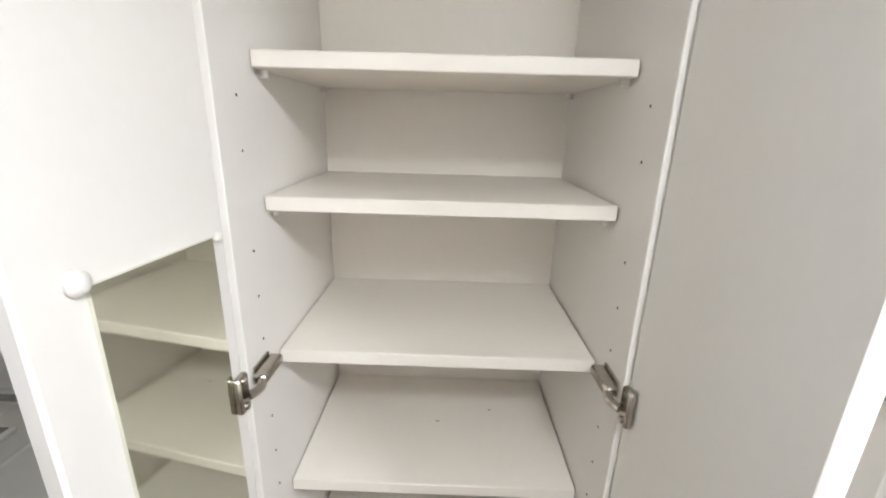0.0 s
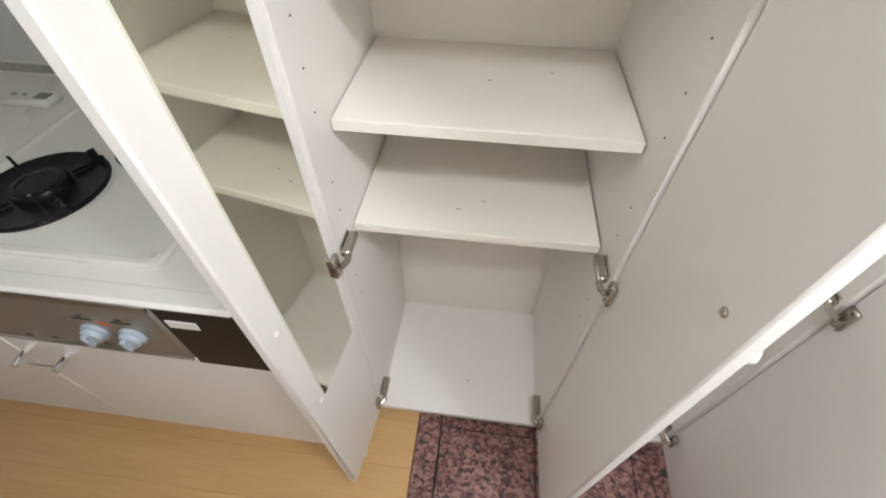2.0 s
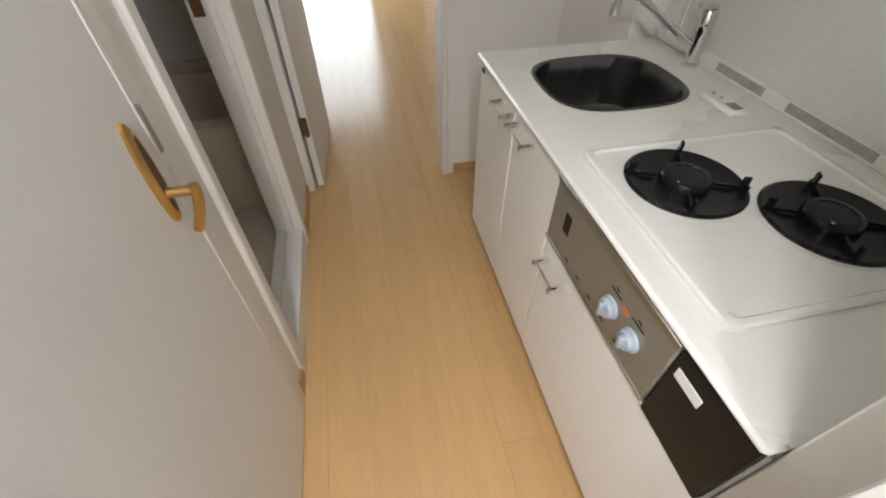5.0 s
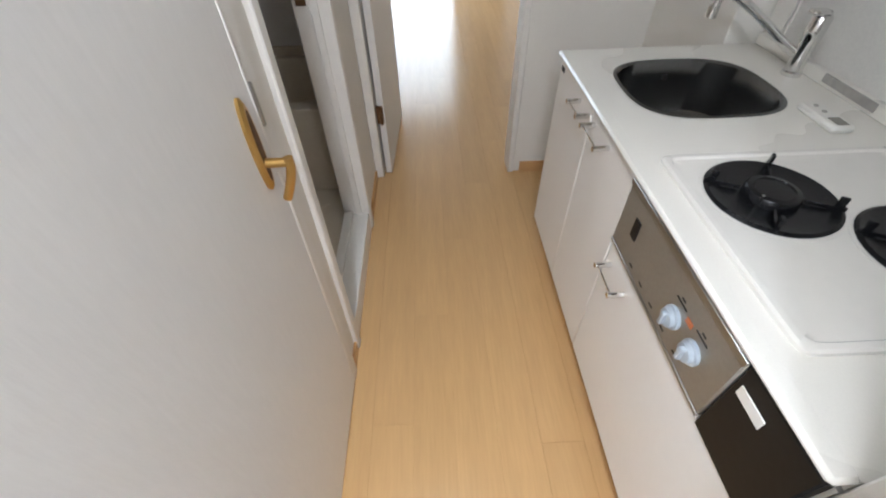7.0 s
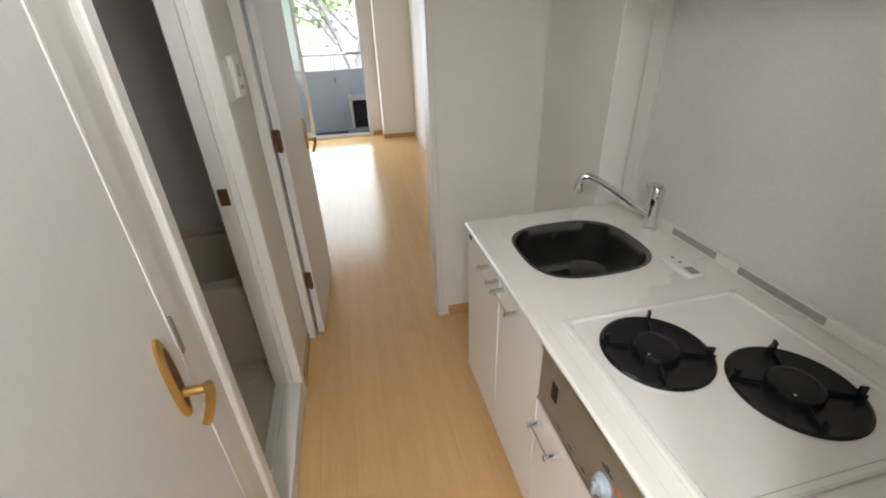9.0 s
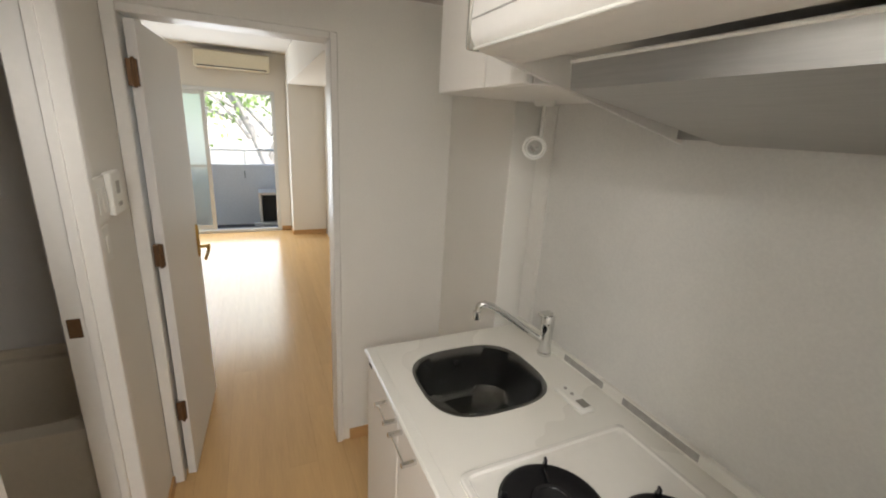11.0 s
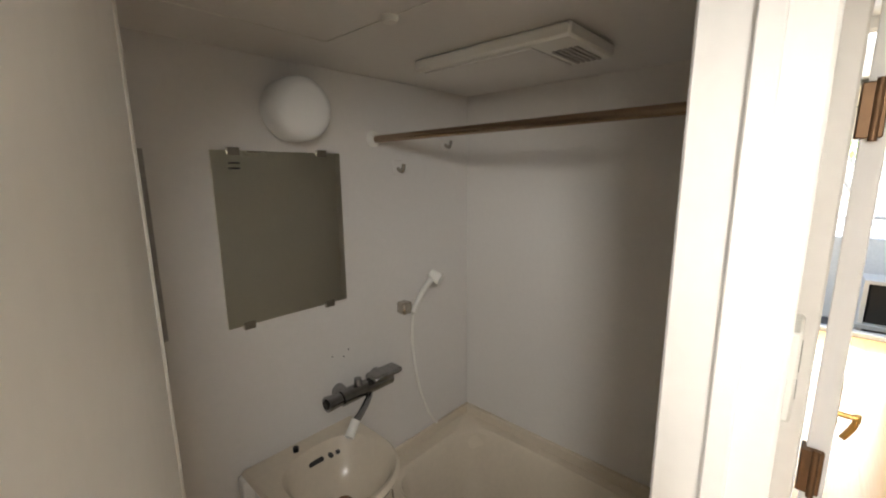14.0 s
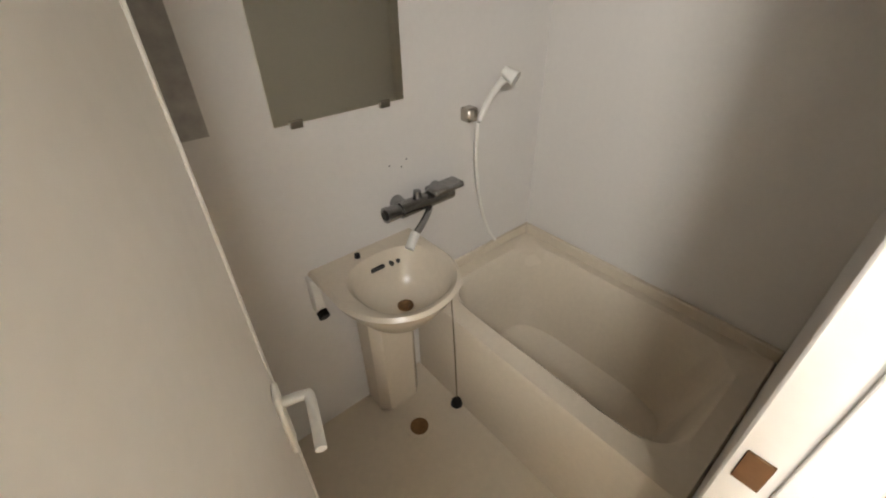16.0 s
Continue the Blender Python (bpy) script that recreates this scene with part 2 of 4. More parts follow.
structure("wall_room_side", boxes((-2.08, -1.98, 0.665, 3.0, 0, 2.5), (-2.62, -2.53, -1.6, -0.15, 0, 2.5), (-2.08, -1.98, -0.10, 0.665, 1.965, 2.5)), WALLPAPER, "off-white wallpapered partition wall with a doorway", "wall")
structure("wall_kitchen", boxes((-1.98, 0.93, 1.31, 1.41, -0.06, H)), SPLASH, "pale beige kitchen wall panel behind the counter", "wall")
structure("pipe_shaft", boxes((-1.98, -1.445, 1.19, 1.31, 0, H), bevel=0.003), WALLPAPER, "boxed-in pipe shaft beside the kitchen counter", "wall")
structure("wall_entrance_end", boxes((1.4, 1.5, -0.3, 1.41, -0.06, H)), WALLPAPER, "plain wallpapered end wall of the entrance", "wall")
structure("wall_entrance_side", boxes((0.93, 1.4, 1.31, 1.41, -0.06, H)), WALLPAPER, "plain wallpapered wall beside the shoe cabinet", "wall")
structure("ceiling_hall", boxes((-1.98, 1.5, -0.30, 1.41, H, H + 0.1)), CEILING, "off-white papered hall ceiling", "ceiling")
structure("floor_slab", boxes((-6.66, 0.056, -1.6, 1.45, -0.12, -0.012)), SKIRT, "subfloor below the boards", "floor")

# main room
structure("wall_room_right", boxes((-6.68, -2.08, 1.275, 1.375, 0, 2.5)), WALLPAPER, "bright white wallpapered side wall of the room", "wall")
structure("wall_room_left", boxes((-6.68, -2.08, -1.6, -1.5, 0, 2.5)), WALLPAPER, "white wallpapered side wall of the room", "wall")
structure("ceiling_room", boxes((-6.78, -2.08, -1.6, 1.375, 2.46, 2.56)), CEILING, "white papered room ceiling", "ceiling")
structure("ceiling_beam", boxes((-6.68, -2.08, 0.80, 1.275, 2.07, 2.46), bevel=0.004), WALLPAPER, "white papered ceiling beam along the side wall", "beam")
structure("wall_pilaster", boxes((-6.68, -6.38, 0.80, 1.275, 0, 2.07), bevel=0.004), WALLPAPER, "cream papered pillar in the room corner", "wall")
structure("wall_window", boxes((-6.78, -6.68, 0.64, 1.375, -0.1, 2.5), (-6.78, -6.68, -1.6, -1.05, -0.1, 2.5), (-6.78, -6.68, -1.05, 0.64, 1.94, 2.5), (-6.78, -6.68, -1.05, 0.64, -0.1, 0.0)), WALLPAPER, "cream papered window wall of the room", "wall")
structure("baseboard_pilaster", boxes((-6.38, -6.368, 0.788, 1.275, 0, 0.06), (-6.68, -6.38, 0.788, 0.80, 0, 0.06), (-6.68, -6.668, 0.66, 0.788, 0, 0.06)), SKIRT, "light brown wooden baseboard", "baseboard")
structure("baseboard_room", boxes((-6.368, -2.08, 1.263, 1.275, 0, 0.05)), PAINT, "white baseboard along the side wall", "baseboard")
structure("baseboard_hall", boxes((-1.98, -1.968, 0.70, 1.19, 0, 0.06), (-1.968, -1.46, 1.178, 1.19, 0, 0.06)), SKIRT, "light brown wooden baseboard", "baseboard")
structure("baseboard_bath_side", boxes((-1.96, -1.595, -0.10, -0.09, 0, 0.05), (-0.885, -0.80, -0.10, -0.09, 0, 0.05)), SKIRT, "light brown wooden baseboard", "baseboard")

# doorway to the room: casing and leaf
structure("trim_room_doorway", boxes((-2.09, -1.965, 0.635, 0.665, 0, 1.965), (-2.09, -1.965, -0.099, -0.055, 0, 1.965), (-2.09, -1.965, -0.055, 0.635, 1.935, 1.965), bevel=0.004), PAINT, "white painted door casing", "door frame")


def lever_handle(parent, m, mat):
    """A long oval plate with a curved lever, in the door's own axes: x along the leaf, y out of it."""
    prof = superellipse(0, 0, 0.018, 0.090, 2.0, 32)
    bm, rings = loft([[(x, 0, z) for x, z in prof], [(x, 0.006, z) for x, z in prof], [(x * 0.7, 0.011, z * 0.9) for x, z in prof]])
    bm.faces.new(rings[-1])
    h = part("door_handle", bm, mat, parent, "satin brass lever on a long oval plate", m)
    bm = cylinder((0, 0.008, -0.032), (0, 0.052, -0.032), 0.009, 0.0085)
    part("spindle", bm, mat, h, m=m)
    bm = tube([(0, 0.052, -0.022), (-0.001, 0.052, -0.042), (-0.003, 0.046, -0.066), (-0.005, 0.037, -0.090), (-0.006, 0.029, -0.108)], 0.0088, 12)
    part("lever", bm, mat, h, m=m)
    inset = superellipse(0, 0, 0.009, 0.070, 2.0, 32)
    bm, rings = loft([[(x, 0.0105, z) for x, z in inset], [(x, 0.0118, z) for x, z in inset]])
    bm.faces.new(rings[-1])
    part("inset", bm, BRONZE, h, "darker hollow in the plate", m)
    return h


def leaf_door(name, label, m, width, height, mat=DOORSKIN):
    """A hinged leaf in its own axes: x from the hinge along the leaf, y out of its face, z up."""
    d = thing(name, m.translation, label, "door", kind="structure")
    part("leaf", boxes((0, width, -0.034, 0, 0, height), bevel=0.002), mat, d, m=m)
    return d


M_ROOM = pose(-2.0, -0.045, 0.008, 0, 0, 177)
door_room = leaf_door("door_1", "white hinged room door standing open against the wall", M_ROOM, 0.68, 1.915)
M_FLIP = M_ROOM @ pose(0.62, -0.034, 0.96, 0, 0, 180)
lever_handle(door_room, M_FLIP, GOLD)
for z in (0.36, 1.08, 1.75):
    hg = part("hinge", boxes((-2.02, -1.984, -0.052, -0.018, z - 0.045, z + 0.045), bevel=0.002), BRONZE, door_room, "dark bronze butt hinge")
    part("pin", cylinder((-1.985, -0.030, z - 0.05), (-1.985, -0.030, z + 0.05), 0.006, n=12), BRONZE, hg)

# the closed door with the brass lever, and its casing
door_closet = leaf_door("door_2", "white closed hinged door with a brass lever", pose(0.0, -0.122, 0.012, 0, 0, 180), 0.752, 1.93)
part("edge_bead", boxes((-0.756, -0.749, -0.096, -0.086, 0.012, 1.94), bevel=0.002), PAINT, door_closet)
lever_handle(door_closet, pose(-0.692, -0.0885, 0.985) @ Matrix.Diagonal((-1, 1, 1, 1)), GOLD)
part("latch_plate", boxes((-0.763, -0.753, -0.098, -0.082, 0.99, 1.07), bevel=0.001), STEEL, door_closet, "small steel latch plate")
structure("trim_closet_door", boxes((-0.80, -0.758, -0.13, -0.088, 0, 1.98), (0.004, 0.045, -0.13, -0.088, 0, 1.98), (-0.758, 0.004, -0.13, -0.088, 1.945, 1.98), bevel=0.003), PAINT, "white painted door casing", "door frame")

# ---- bathroom ----
BF = 0.09
structure("wall_bath_mirror", boxes((-2.52, -0.70, -1.34, -1.24, 0, 2.05)), BATH_WALL, "smooth grey-white bathroom wall panel", "wall")
structure("wall_bath_tub", boxes((-2.52, -2.42, -1.24, -0.152, 0, 2.05)), BATH_WALL, "smooth grey-white bathroom wall panel above the tub", "wall")
structure("wall_bath_near", boxes((-0.80, -0.70, -1.24, -0.152, 0, 2.05)), BATH_WALL, "smooth grey-white bathroom wall panel", "wall")
structure("wall_bath_door", boxes((-2.42, -1.57, -0.205, -0.152, 0, 1.97), (-0.905, -0.80, -0.205, -0.152, 0, 1.97), (-1.57, -0.905, -0.205, -0.152, 1.93, 1.97)), BATH_WALL, "bathroom wall panel around the doorway", "wall")
structure("ceiling_bath", boxes((-2.52, -0.70, -1.34, -0.152, 1.97, 2.05)), BATH_WALL, "smooth pale bathroom ceiling panel", "ceiling")
structure("floor_bath", boxes((-1.76, -0.80, -1.24, -0.205, 0, BF)), BATH_FRP, "cream moulded bathroom floor", "floor")
structure("trim_bath_door", boxes((-1.59, -1.55, -0.208, -0.085, 0.0, 1.96), (-0.92, -0.88, -0.208, -0.085, 0.0, 1.96), (-1.55, -0.92, -0.208, -0.085, 1.92, 1.96), bevel=0.004), PAINT, "white painted bathroom door frame", "door frame")
structure("sill_bath", boxes((-1.55, -0.92, -0.165, -0.093, 0.0, 0.10), (-1.55, -0.92, -0.205, -0.165, 0.0, 0.115), bevel=0.003), PAINT, "pale raised sill of the bathroom doorway", "sill")
part("inner_stop", boxes((-1.55, -1.538, -0.15, -0.125, 0.1, 1.92), (-0.932, -0.92, -0.15, -0.125, 0.1, 1.92), bevel=0.002), PAINT, bpy.data.objects["trim_bath_door"])
part("strike_plate", boxes((-1.552, -1.546, -0.195, -0.162, 0.975, 1.035), bevel=0.001), BRONZE, bpy.data.objects["trim_bath_door"], "dark bronze strike plate")

M_BATH = pose(-0.928, -0.165, 0.13, 0, 0, -106.2)
door_bath = leaf_door("door_3", "cream bathroom door standing open into the bathroom", M_BATH, 0.565, 1.78, PAINT)
part("edge_strip", boxes((0.562, 0.572, -0.037, 0.003, 0, 1.78), bevel=0.002), PLASTIC, door_bath, m=M_BATH)
lever = part("door_handle", boxes((0.515, 0.55, -0.043, -0.034, 0.79, 0.93), bevel=0.003), PLASTIC, door_bath, "white plastic lever handle", m=M_BATH)
part("lever", tube([(0.532, -0.04, 0.90), (0.532, -0.075, 0.90), (0.52, -0.082, 0.90), (0.44, -0.082, 0.895)], 0.008), PLASTIC, lever, m=M_BATH)

# bathtub
tub = thing("bathtub", (-2.1, -0.75, 0), "cream moulded bathtub with a rounded deep basin", "bathtub")


def ring(cx, cy, a, b, p, z):
    return [(x, y, z) for x, y in superellipse(cx, cy, a, b, p, 56)]


bm, rings = loft([ring(-2.09, -0.722, 0.33, 0.516, 60, BF), ring(-2.09, -0.722, 0.33, 0.516, 60, 0.50), ring(-2.09, -0.722, 0.322, 0.508, 40, 0.515),
                  ring(-2.10, -0.72, 0.262, 0.45, 7, 0.515), ring(-2.10, -0.72, 0.25, 0.435, 6, 0.50), ring(-2.10, -0.725, 0.225, 0.40, 5, 0.30), ring(-2.10, -0.735, 0.20, 0.36, 4, 0.13), ring(-2.10, -0.78, 0.15, 0.28, 3, 0.105)])
bm.faces.new(rings[-1])
part("tub_shell", bm, BATH_FRP, tub)
part("ledge", boxes((-2.42, -1.80, -1.24, -1.225, 0.512, 0.56), (-2.42, -2.40, -1.225, -0.207, 0.512, 0.56), bevel=0.005), BATH_FRP, tub)
part("drain_plug", lathe([(0.03, 0), (0.03, 0.006), (0.012, 0.012)], (-2.10, -1.0, 0.105)), RUST, tub)

# washbasin on the mirror wall
basin = thing("washbasin", (-1.58, -1.1, 0), "cream plastic washbasin hung on the bathroom wall", "washbasin")


def basin_loop(scale, z, dy=0.0):
    pts = []
    for k in range(56):
        t = 2 * math.pi * k / 56
        c, s = math.cos(t), math.sin(t)
        x = -1.585 + scale * 0.172 * math.copysign(abs(c) ** 0.85, c)
        y = -1.05 + dy + scale * (0.175 if s > 0 else 0.15) * math.copysign(abs(s) ** 0.85, s)
        pts.append((x, y, z))
    return pts


def deck_loop(grow, z):
    """Square against the wall, round towards the room."""
    pts = []
    for k in range(56):
        t = 2 * math.pi * k / 56
        c, s = math.cos(t), math.sin(t)
        if s >= 0:
            pts.append((-1.57 + (0.195 + grow) * c, -1.06 + (0.20 + grow) * s, z))
        else:
            pts.append((-1.57 + (0.195 + grow) * math.copysign(min(1, abs(c) * 1.35 + 0.02), c), max(-1.238, -1.06 + 0.36 * s), z))
    return pts


bm, rings = loft([deck_loop(-0.13, 0.645), deck_loop(-0.075, 0.675), deck_loop(-0.012, 0.765), deck_loop(0, 0.79), deck_loop(-0.01, 0.80), basin_loop(0.92, 0.795), basin_loop(0.84, 0.78), basin_loop(0.7, 0.70), basin_loop(0.4, 0.655), basin_loop(0.12, 0.65)])
bm.faces.new(rings[-1])
bm.faces.new(rings[0][::-1])
part("bowl", bm, BATH_FRP, basin)
part("pedestal", boxes((-1.67, -1.49, -1.24, -1.10, BF, 0.64), bevel=0.03), BATH_FRP, basin, "cream moulded pedestal panel below the bowl")
part("drain", lathe([(0.026, 0), (0.026, 0.004), (0.016, 0.006), (0.012, 0.002)], (-1.60, -1.06, 0.652)), RUST, basin, "tarnished metal drain")
part("overflow_slot", boxes((-1.60, -1.55, -1.176, -1.160, 0.748, 0.760), bevel=0.002), DARK, basin)
for x in (-1.655, -1.63):
    part("overflow_slot", boxes((x, x + 0.012, -1.172, -1.152, 0.748, 0.760), bevel=0.002), DARK, basin)
part("chain_boss", cylinder((-1.53, -1.205, 0.798), (-1.53, -1.205, 0.812), 0.009, n=12), BLACK_GLOSS, basin)
part("bracket", boxes((-1.395, -1.365, -1.238, -1.20, 0.655, 0.79), bevel=0.004), PLASTIC, basin)
part("rubber_foot", cylinder((-1.38, -1.205, 0.66), (-1.38, -1.185, 0.65), 0.018, n=16), BLACK_GLOSS, basin, "black rubber bumper")
part("chain", tube([(-1.76, -1.02, 0.62), (-1.752, -1.0, 0.5), (-1.745, -0.98, 0.33), (-1.735, -0.96, 0.16)], 0.003), NICKEL, basin, "hanging ball chain")
part("plug", lathe([(0.004, 0.03), (0.02, 0.022), (0.024, 0.004), (0.02, 0)], (-1.735, -0.96, BF + 0.02)), BLACK_GLOSS, basin, "black rubber plug on a chain")

fdrain = thing("floor_drain", (-1.57, -0.99, BF), "round rusty floor drain in the bathroom floor", "drain")
part("rim", lathe([(0.052, 0), (0.052, 0.003), (0.04, 0.005), (0.036, 0.003)], (-1.57, -0.99, BF)), BATH_FRP, fdrain)
part("grate", lathe([(0.035, 0.001), (0.035, 0.006), (0.015, 0.009)], (-1.57, -0.99, BF)), RUST, fdrain, "rust-brown grate")

# mixer tap with lever spout and shower hose
mixer = thing("bath_mixer_tap", (-1.80, -1.24, 0.88), "chrome wall mixer tap with swivel spout above the washbasin", "tap")
GUN = material("worn_chrome", (0.34, 0.34, 0.34), 0.22, metal=1.0, vary=0.2)
part("body", cylinder((-1.69, -1.185, 0.915), (-1.90, -1.185, 0.915), 0.027), GUN, mixer)
for x in (-1.715, -1.875):
    part("wall_flange", cylinder((x, -1.24, 0.915), (x, -1.19, 0.915), 0.026, 0.019), GUN, mixer)
part("temperature_knob", cylinder((-1.635, -1.185, 0.918), (-1.688, -1.185, 0.916), 0.026, 0.022), GUN, mixer, "ribbed worn temperature knob")
part("knob_cap", cylinder((-1.629, -1.185, 0.918), (-1.635, -1.185, 0.918), 0.014, 0.018), BLACK_GLOSS, mixer)
part("diverter", cylinder((-1.76, -1.185, 0.935), (-1.76, -1.185, 0.962), 0.015, 0.012), GUN, mixer)
part("flow_lever", boxes((-1.93, -1.80, -1.205, -1.140, 0.935, 0.958), bevel=0.008), GUN, mixer, "grey flat lever")
part("spout", tube([(-1.80, -1.175, 0.90), (-1.775, -1.15, 0.893), (-1.72, -1.115, 0.882), (-1.675, -1.095, 0.87)], 0.0115), GUN, mixer)
part("spout_tip", cylinder((-1.685, -1.10, 0.875), (-1.645, -1.082, 0.842), 0.015), PLASTIC, mixer, "white spout tip")
shower = thing("hand_shower", (-2.03, -1.22, 1.14), "white hand shower in a wall bracket with a pale hose", "shower")
part("bracket", boxes((-2.035, -1.99, -1.24, -1.195, 1.122, 1.168), bevel=0.006), NICKEL, shower, "chromed plastic wall bracket")
part("handset", tube([(-2.03, -1.185, 1.13), (-2.045, -1.165, 1.19), (-2.06, -1.14, 1.24), (-2.07, -1.11, 1.275)], 0.011), PLASTIC, shower)
part("head", cylinder((-2.065, -1.125, 1.285), (-2.078, -1.085, 1.265), 0.016, 0.024), PLASTIC, shower, "white shower head")
part("hose", tube([(-2.028, -1.19, 1.12), (-2.035, -1.20, 0.98), (-2.07, -1.205, 0.80), (-2.13, -1.21, 0.65), (-2.18, -1.215, 0.575)], 0.0065), PLASTIC, shower, "pale plastic hose")
hook = thing("wall_hook", (-2.012, -1.24, 1.675), "small clear plastic hook on the bathroom wall", "hook", "bathroom wall hooks")
part("plate", boxes((-2.035, -1.99, -1.24, -1.232, 1.65, 1.70), bevel=0.004), BATH_WALL, hook)
part("prong", tube([(-2.012, -1.235, 1.67), (-2.012, -1.21, 1.66), (-2.012, -1.20, 1.685)], 0.007), NICKEL, hook)
copy_thing(hook, Matrix.Translation((-2.27, -1.24, 1.77)))

bmir = thing("bathroom_mirror", (-1.575, -1.24, 1.24), "frameless square wall mirror with metal clips", "mirror")
part("glass", boxes((-1.766, -1.384, -1.24, -1.233, 1.236, 1.717)), MIRROR, bmir)
for x in (-1.70, -1.44):
    for z in (1.232, 1.713):
        part("clip", boxes((x - 0.016, x + 0.016, -1.24, -1.229, z - 0.008, z + 0.012), bevel=0.001), NICKEL, bmir)
part("marking", boxes((-1.455, -1.425, -1.2329, -1.2325, 1.668, 1.673), (-1.455, -1.425, -1.2329, -1.2325, 1.682, 1.687)), DARK, bmir, "two small dark printed lines")
# flat grey sheet in place of mirror glass and its dim reflection
smir = thing("wall_panel", (-1.2, -1.24, 1.25), "narrow mirror behind the open bathroom door, its dim reflection painted flat grey", "panel")
part("glass", boxes((-1.243, -0.95, -1.24, -1.234, 1.25, 1.715)), GREY_SHEET, smir)

blamp = thing("bathroom_lamp", (-1.594, -1.24, 1.83), "round white opal globe lamp on the bathroom wall, unlit", "lamp")
part("base", cylinder((-1.594, -1.24, 1.828), (-1.594, -1.21, 1.828), 0.062), PLASTIC, blamp)
bm = lathe([(0.076, 0), (0.084, 0.006), (0.086, 0.05), (0.083, 0.082), (0.074, 0.098), (0.055, 0.108), (0.02, 0.112)], (0, 0, 0), 36)
part("globe", bm, DIFFUSER, blamp, "white opal globe", Matrix.Translation((-1.594, -1.215, 1.828)) @ Matrix.Rotation(radians(-90), 4, 'X'))
rod = thing("curtain_rod", (-1.91, -0.75, 1.77), "dark brass shower curtain rod across the bathroom", "curtain rod")
part("rod", cylinder((-1.91, -1.235, 1.768), (-1.91, -0.21, 1.772), 0.0125), material("rod_brass", (0.32, 0.24, 0.17), 0.25, metal=1.0), rod)
for y, d in ((-1.24, 1), (-0.205, -1)):
    part("flange", cylinder((-1.91, y, 1.77), (-1.91, y + d * 0.018, 1.77), 0.028, 0.02), PLASTIC, rod, "cream end flange")
vent = thing("bathroom_vent", (-1.93, -0.78, 1.97), "white ceiling fan grille panel with a slot", "vent")
part("panel", boxes((-2.115, -1.865, -0.985, -0.510, 1.938, 1.97), bevel=0.006), PLASTIC, vent)
part("inset", boxes((-2.095, -1.885, -0.965, -0.615, 1.933, 1.939), bevel=0.002), BATH_WALL, vent)
for k in range(5):
    part("slat", boxes((-2.09, -1.95, -0.598 + 0.014 * k, -0.590 + 0.014 * k, 1.934, 1.939)), GREY_SHEET, vent)
# seams drawn in paler plastic, the highlight along them put into the colour
for x0, x1, y0, y1 in ((-1.60, -0.80, -1.0165, -1.0135), (-1.6015, -1.5985, -1.0135, -0.205)):
    part("ceiling_seam_glint", boxes((x0, x1, y0, y1, 1.9685, 1.9705)), PLASTIC, bpy.data.objects["ceiling_bath"])
knob = thing("ceiling_button", (-1.597, -0.775, 1.97), "small white ceiling screw cap", "cap")
part("cap", lathe([(0.014, -0.012), (0.018, -0.004), (0.018, 0)], (-1.597, -0.775, 1.97)), PLASTIC, knob)

for x, z in ((-1.70, 1.045), (-1.745, 1.03), (-1.765, 1.05)):
    part("screw_hole", cylinder((x, -1.241, z), (x, -1.239, z), 0.0026, n=10), DARK, bpy.data.objects["wall_bath_mirror"])

# ---- switches on the hall wall ----
sw = thing("control_panel", (-1.765, -0.10, 1.30), "white wall control panel with a small display", "switch")
part("body", boxes((-1.82, -1.712, -0.10, -0.076, 1.30, 1.435), bevel=0.004), PLASTIC, sw)
part("display", boxes((-1.785, -1.752, -0.076, -0.0745, 1.365, 1.405), bevel=0.0005), PANEL_GREY, sw, "small grey display")
part("key_row", boxes((-1.79, -1.745, -0.0765, -0.0745, 1.325, 1.338), bevel=0.0005), GREY_SHEET, sw)
sw2 = thing("light_switch", (-1.645, -0.10, 1.295), "wide white wall switch plate", "switch")
part("plate", boxes((-1.705, -1.60, -0.10, -0.091, 1.295, 1.430), bevel=0.003), PLASTIC, sw2)
for x in (-1.690, -1.650):
    part("rocker", boxes((x, x + 0.034, -0.091, -0.0875, 1.325, 1.40), bevel=0.001), PLASTIC, sw2)
sw3 = thing("wall_socket", (-1.645, -0.10, 1.175), "small white wall socket plate", "socket")
part("plate", boxes((-1.675, -1.61, -0.10, -0.092, 1.175, 1.285), bevel=0.003), PLASTIC, sw3)
part("rocker", boxes((-1.657, -1.628, -0.092, -0.089, 1.205, 1.255), bevel=0.001), PLASTIC, sw3)

# ---- shoe cabinet ----
def shoe_hinge(parent, x, y, z, side):
    """A cup hinge: plate on the side panel, arm, plate on the leaf. side is +1 where the leaf lies towards +x."""
    h = part("hinge", boxes((x - 0.002, x + 0.002, y + 0.01, y + 0.058, z - 0.012, z + 0.012), bevel=0.001), NICKEL, parent, "nickel cup hinge")
    part("arm", boxes((x - 0.010, x + 0.010, y + 0.004, y + 0.062, z - 0.007, z + 0.007), bevel=0.003), NICKEL, h, m=Matrix.Translation((-side * 0.010, 0, 0)))
    part("link", tube([(x - side * 0.010, y + 0.012, z), (x - side * 0.016, y - 0.004, z - 0.004), (x - side * 0.008, y - 0.020, z - 0.006)], 0.006, 8), NICKEL, h)
    part("cup", boxes((x - 0.005, x + 0.005, y - 0.033, y - 0.010, z - 0.028, z + 0.024), bevel=0.003), NICKEL, h)
    for dz in (-0.020, 0.016):
        part("screw", cylinder((x - side * 0.004, y - 0.0215, z + dz), (x - side * 0.0075, y - 0.0215, z + dz), 0.0045, n=10), NICKEL, h)
    return h


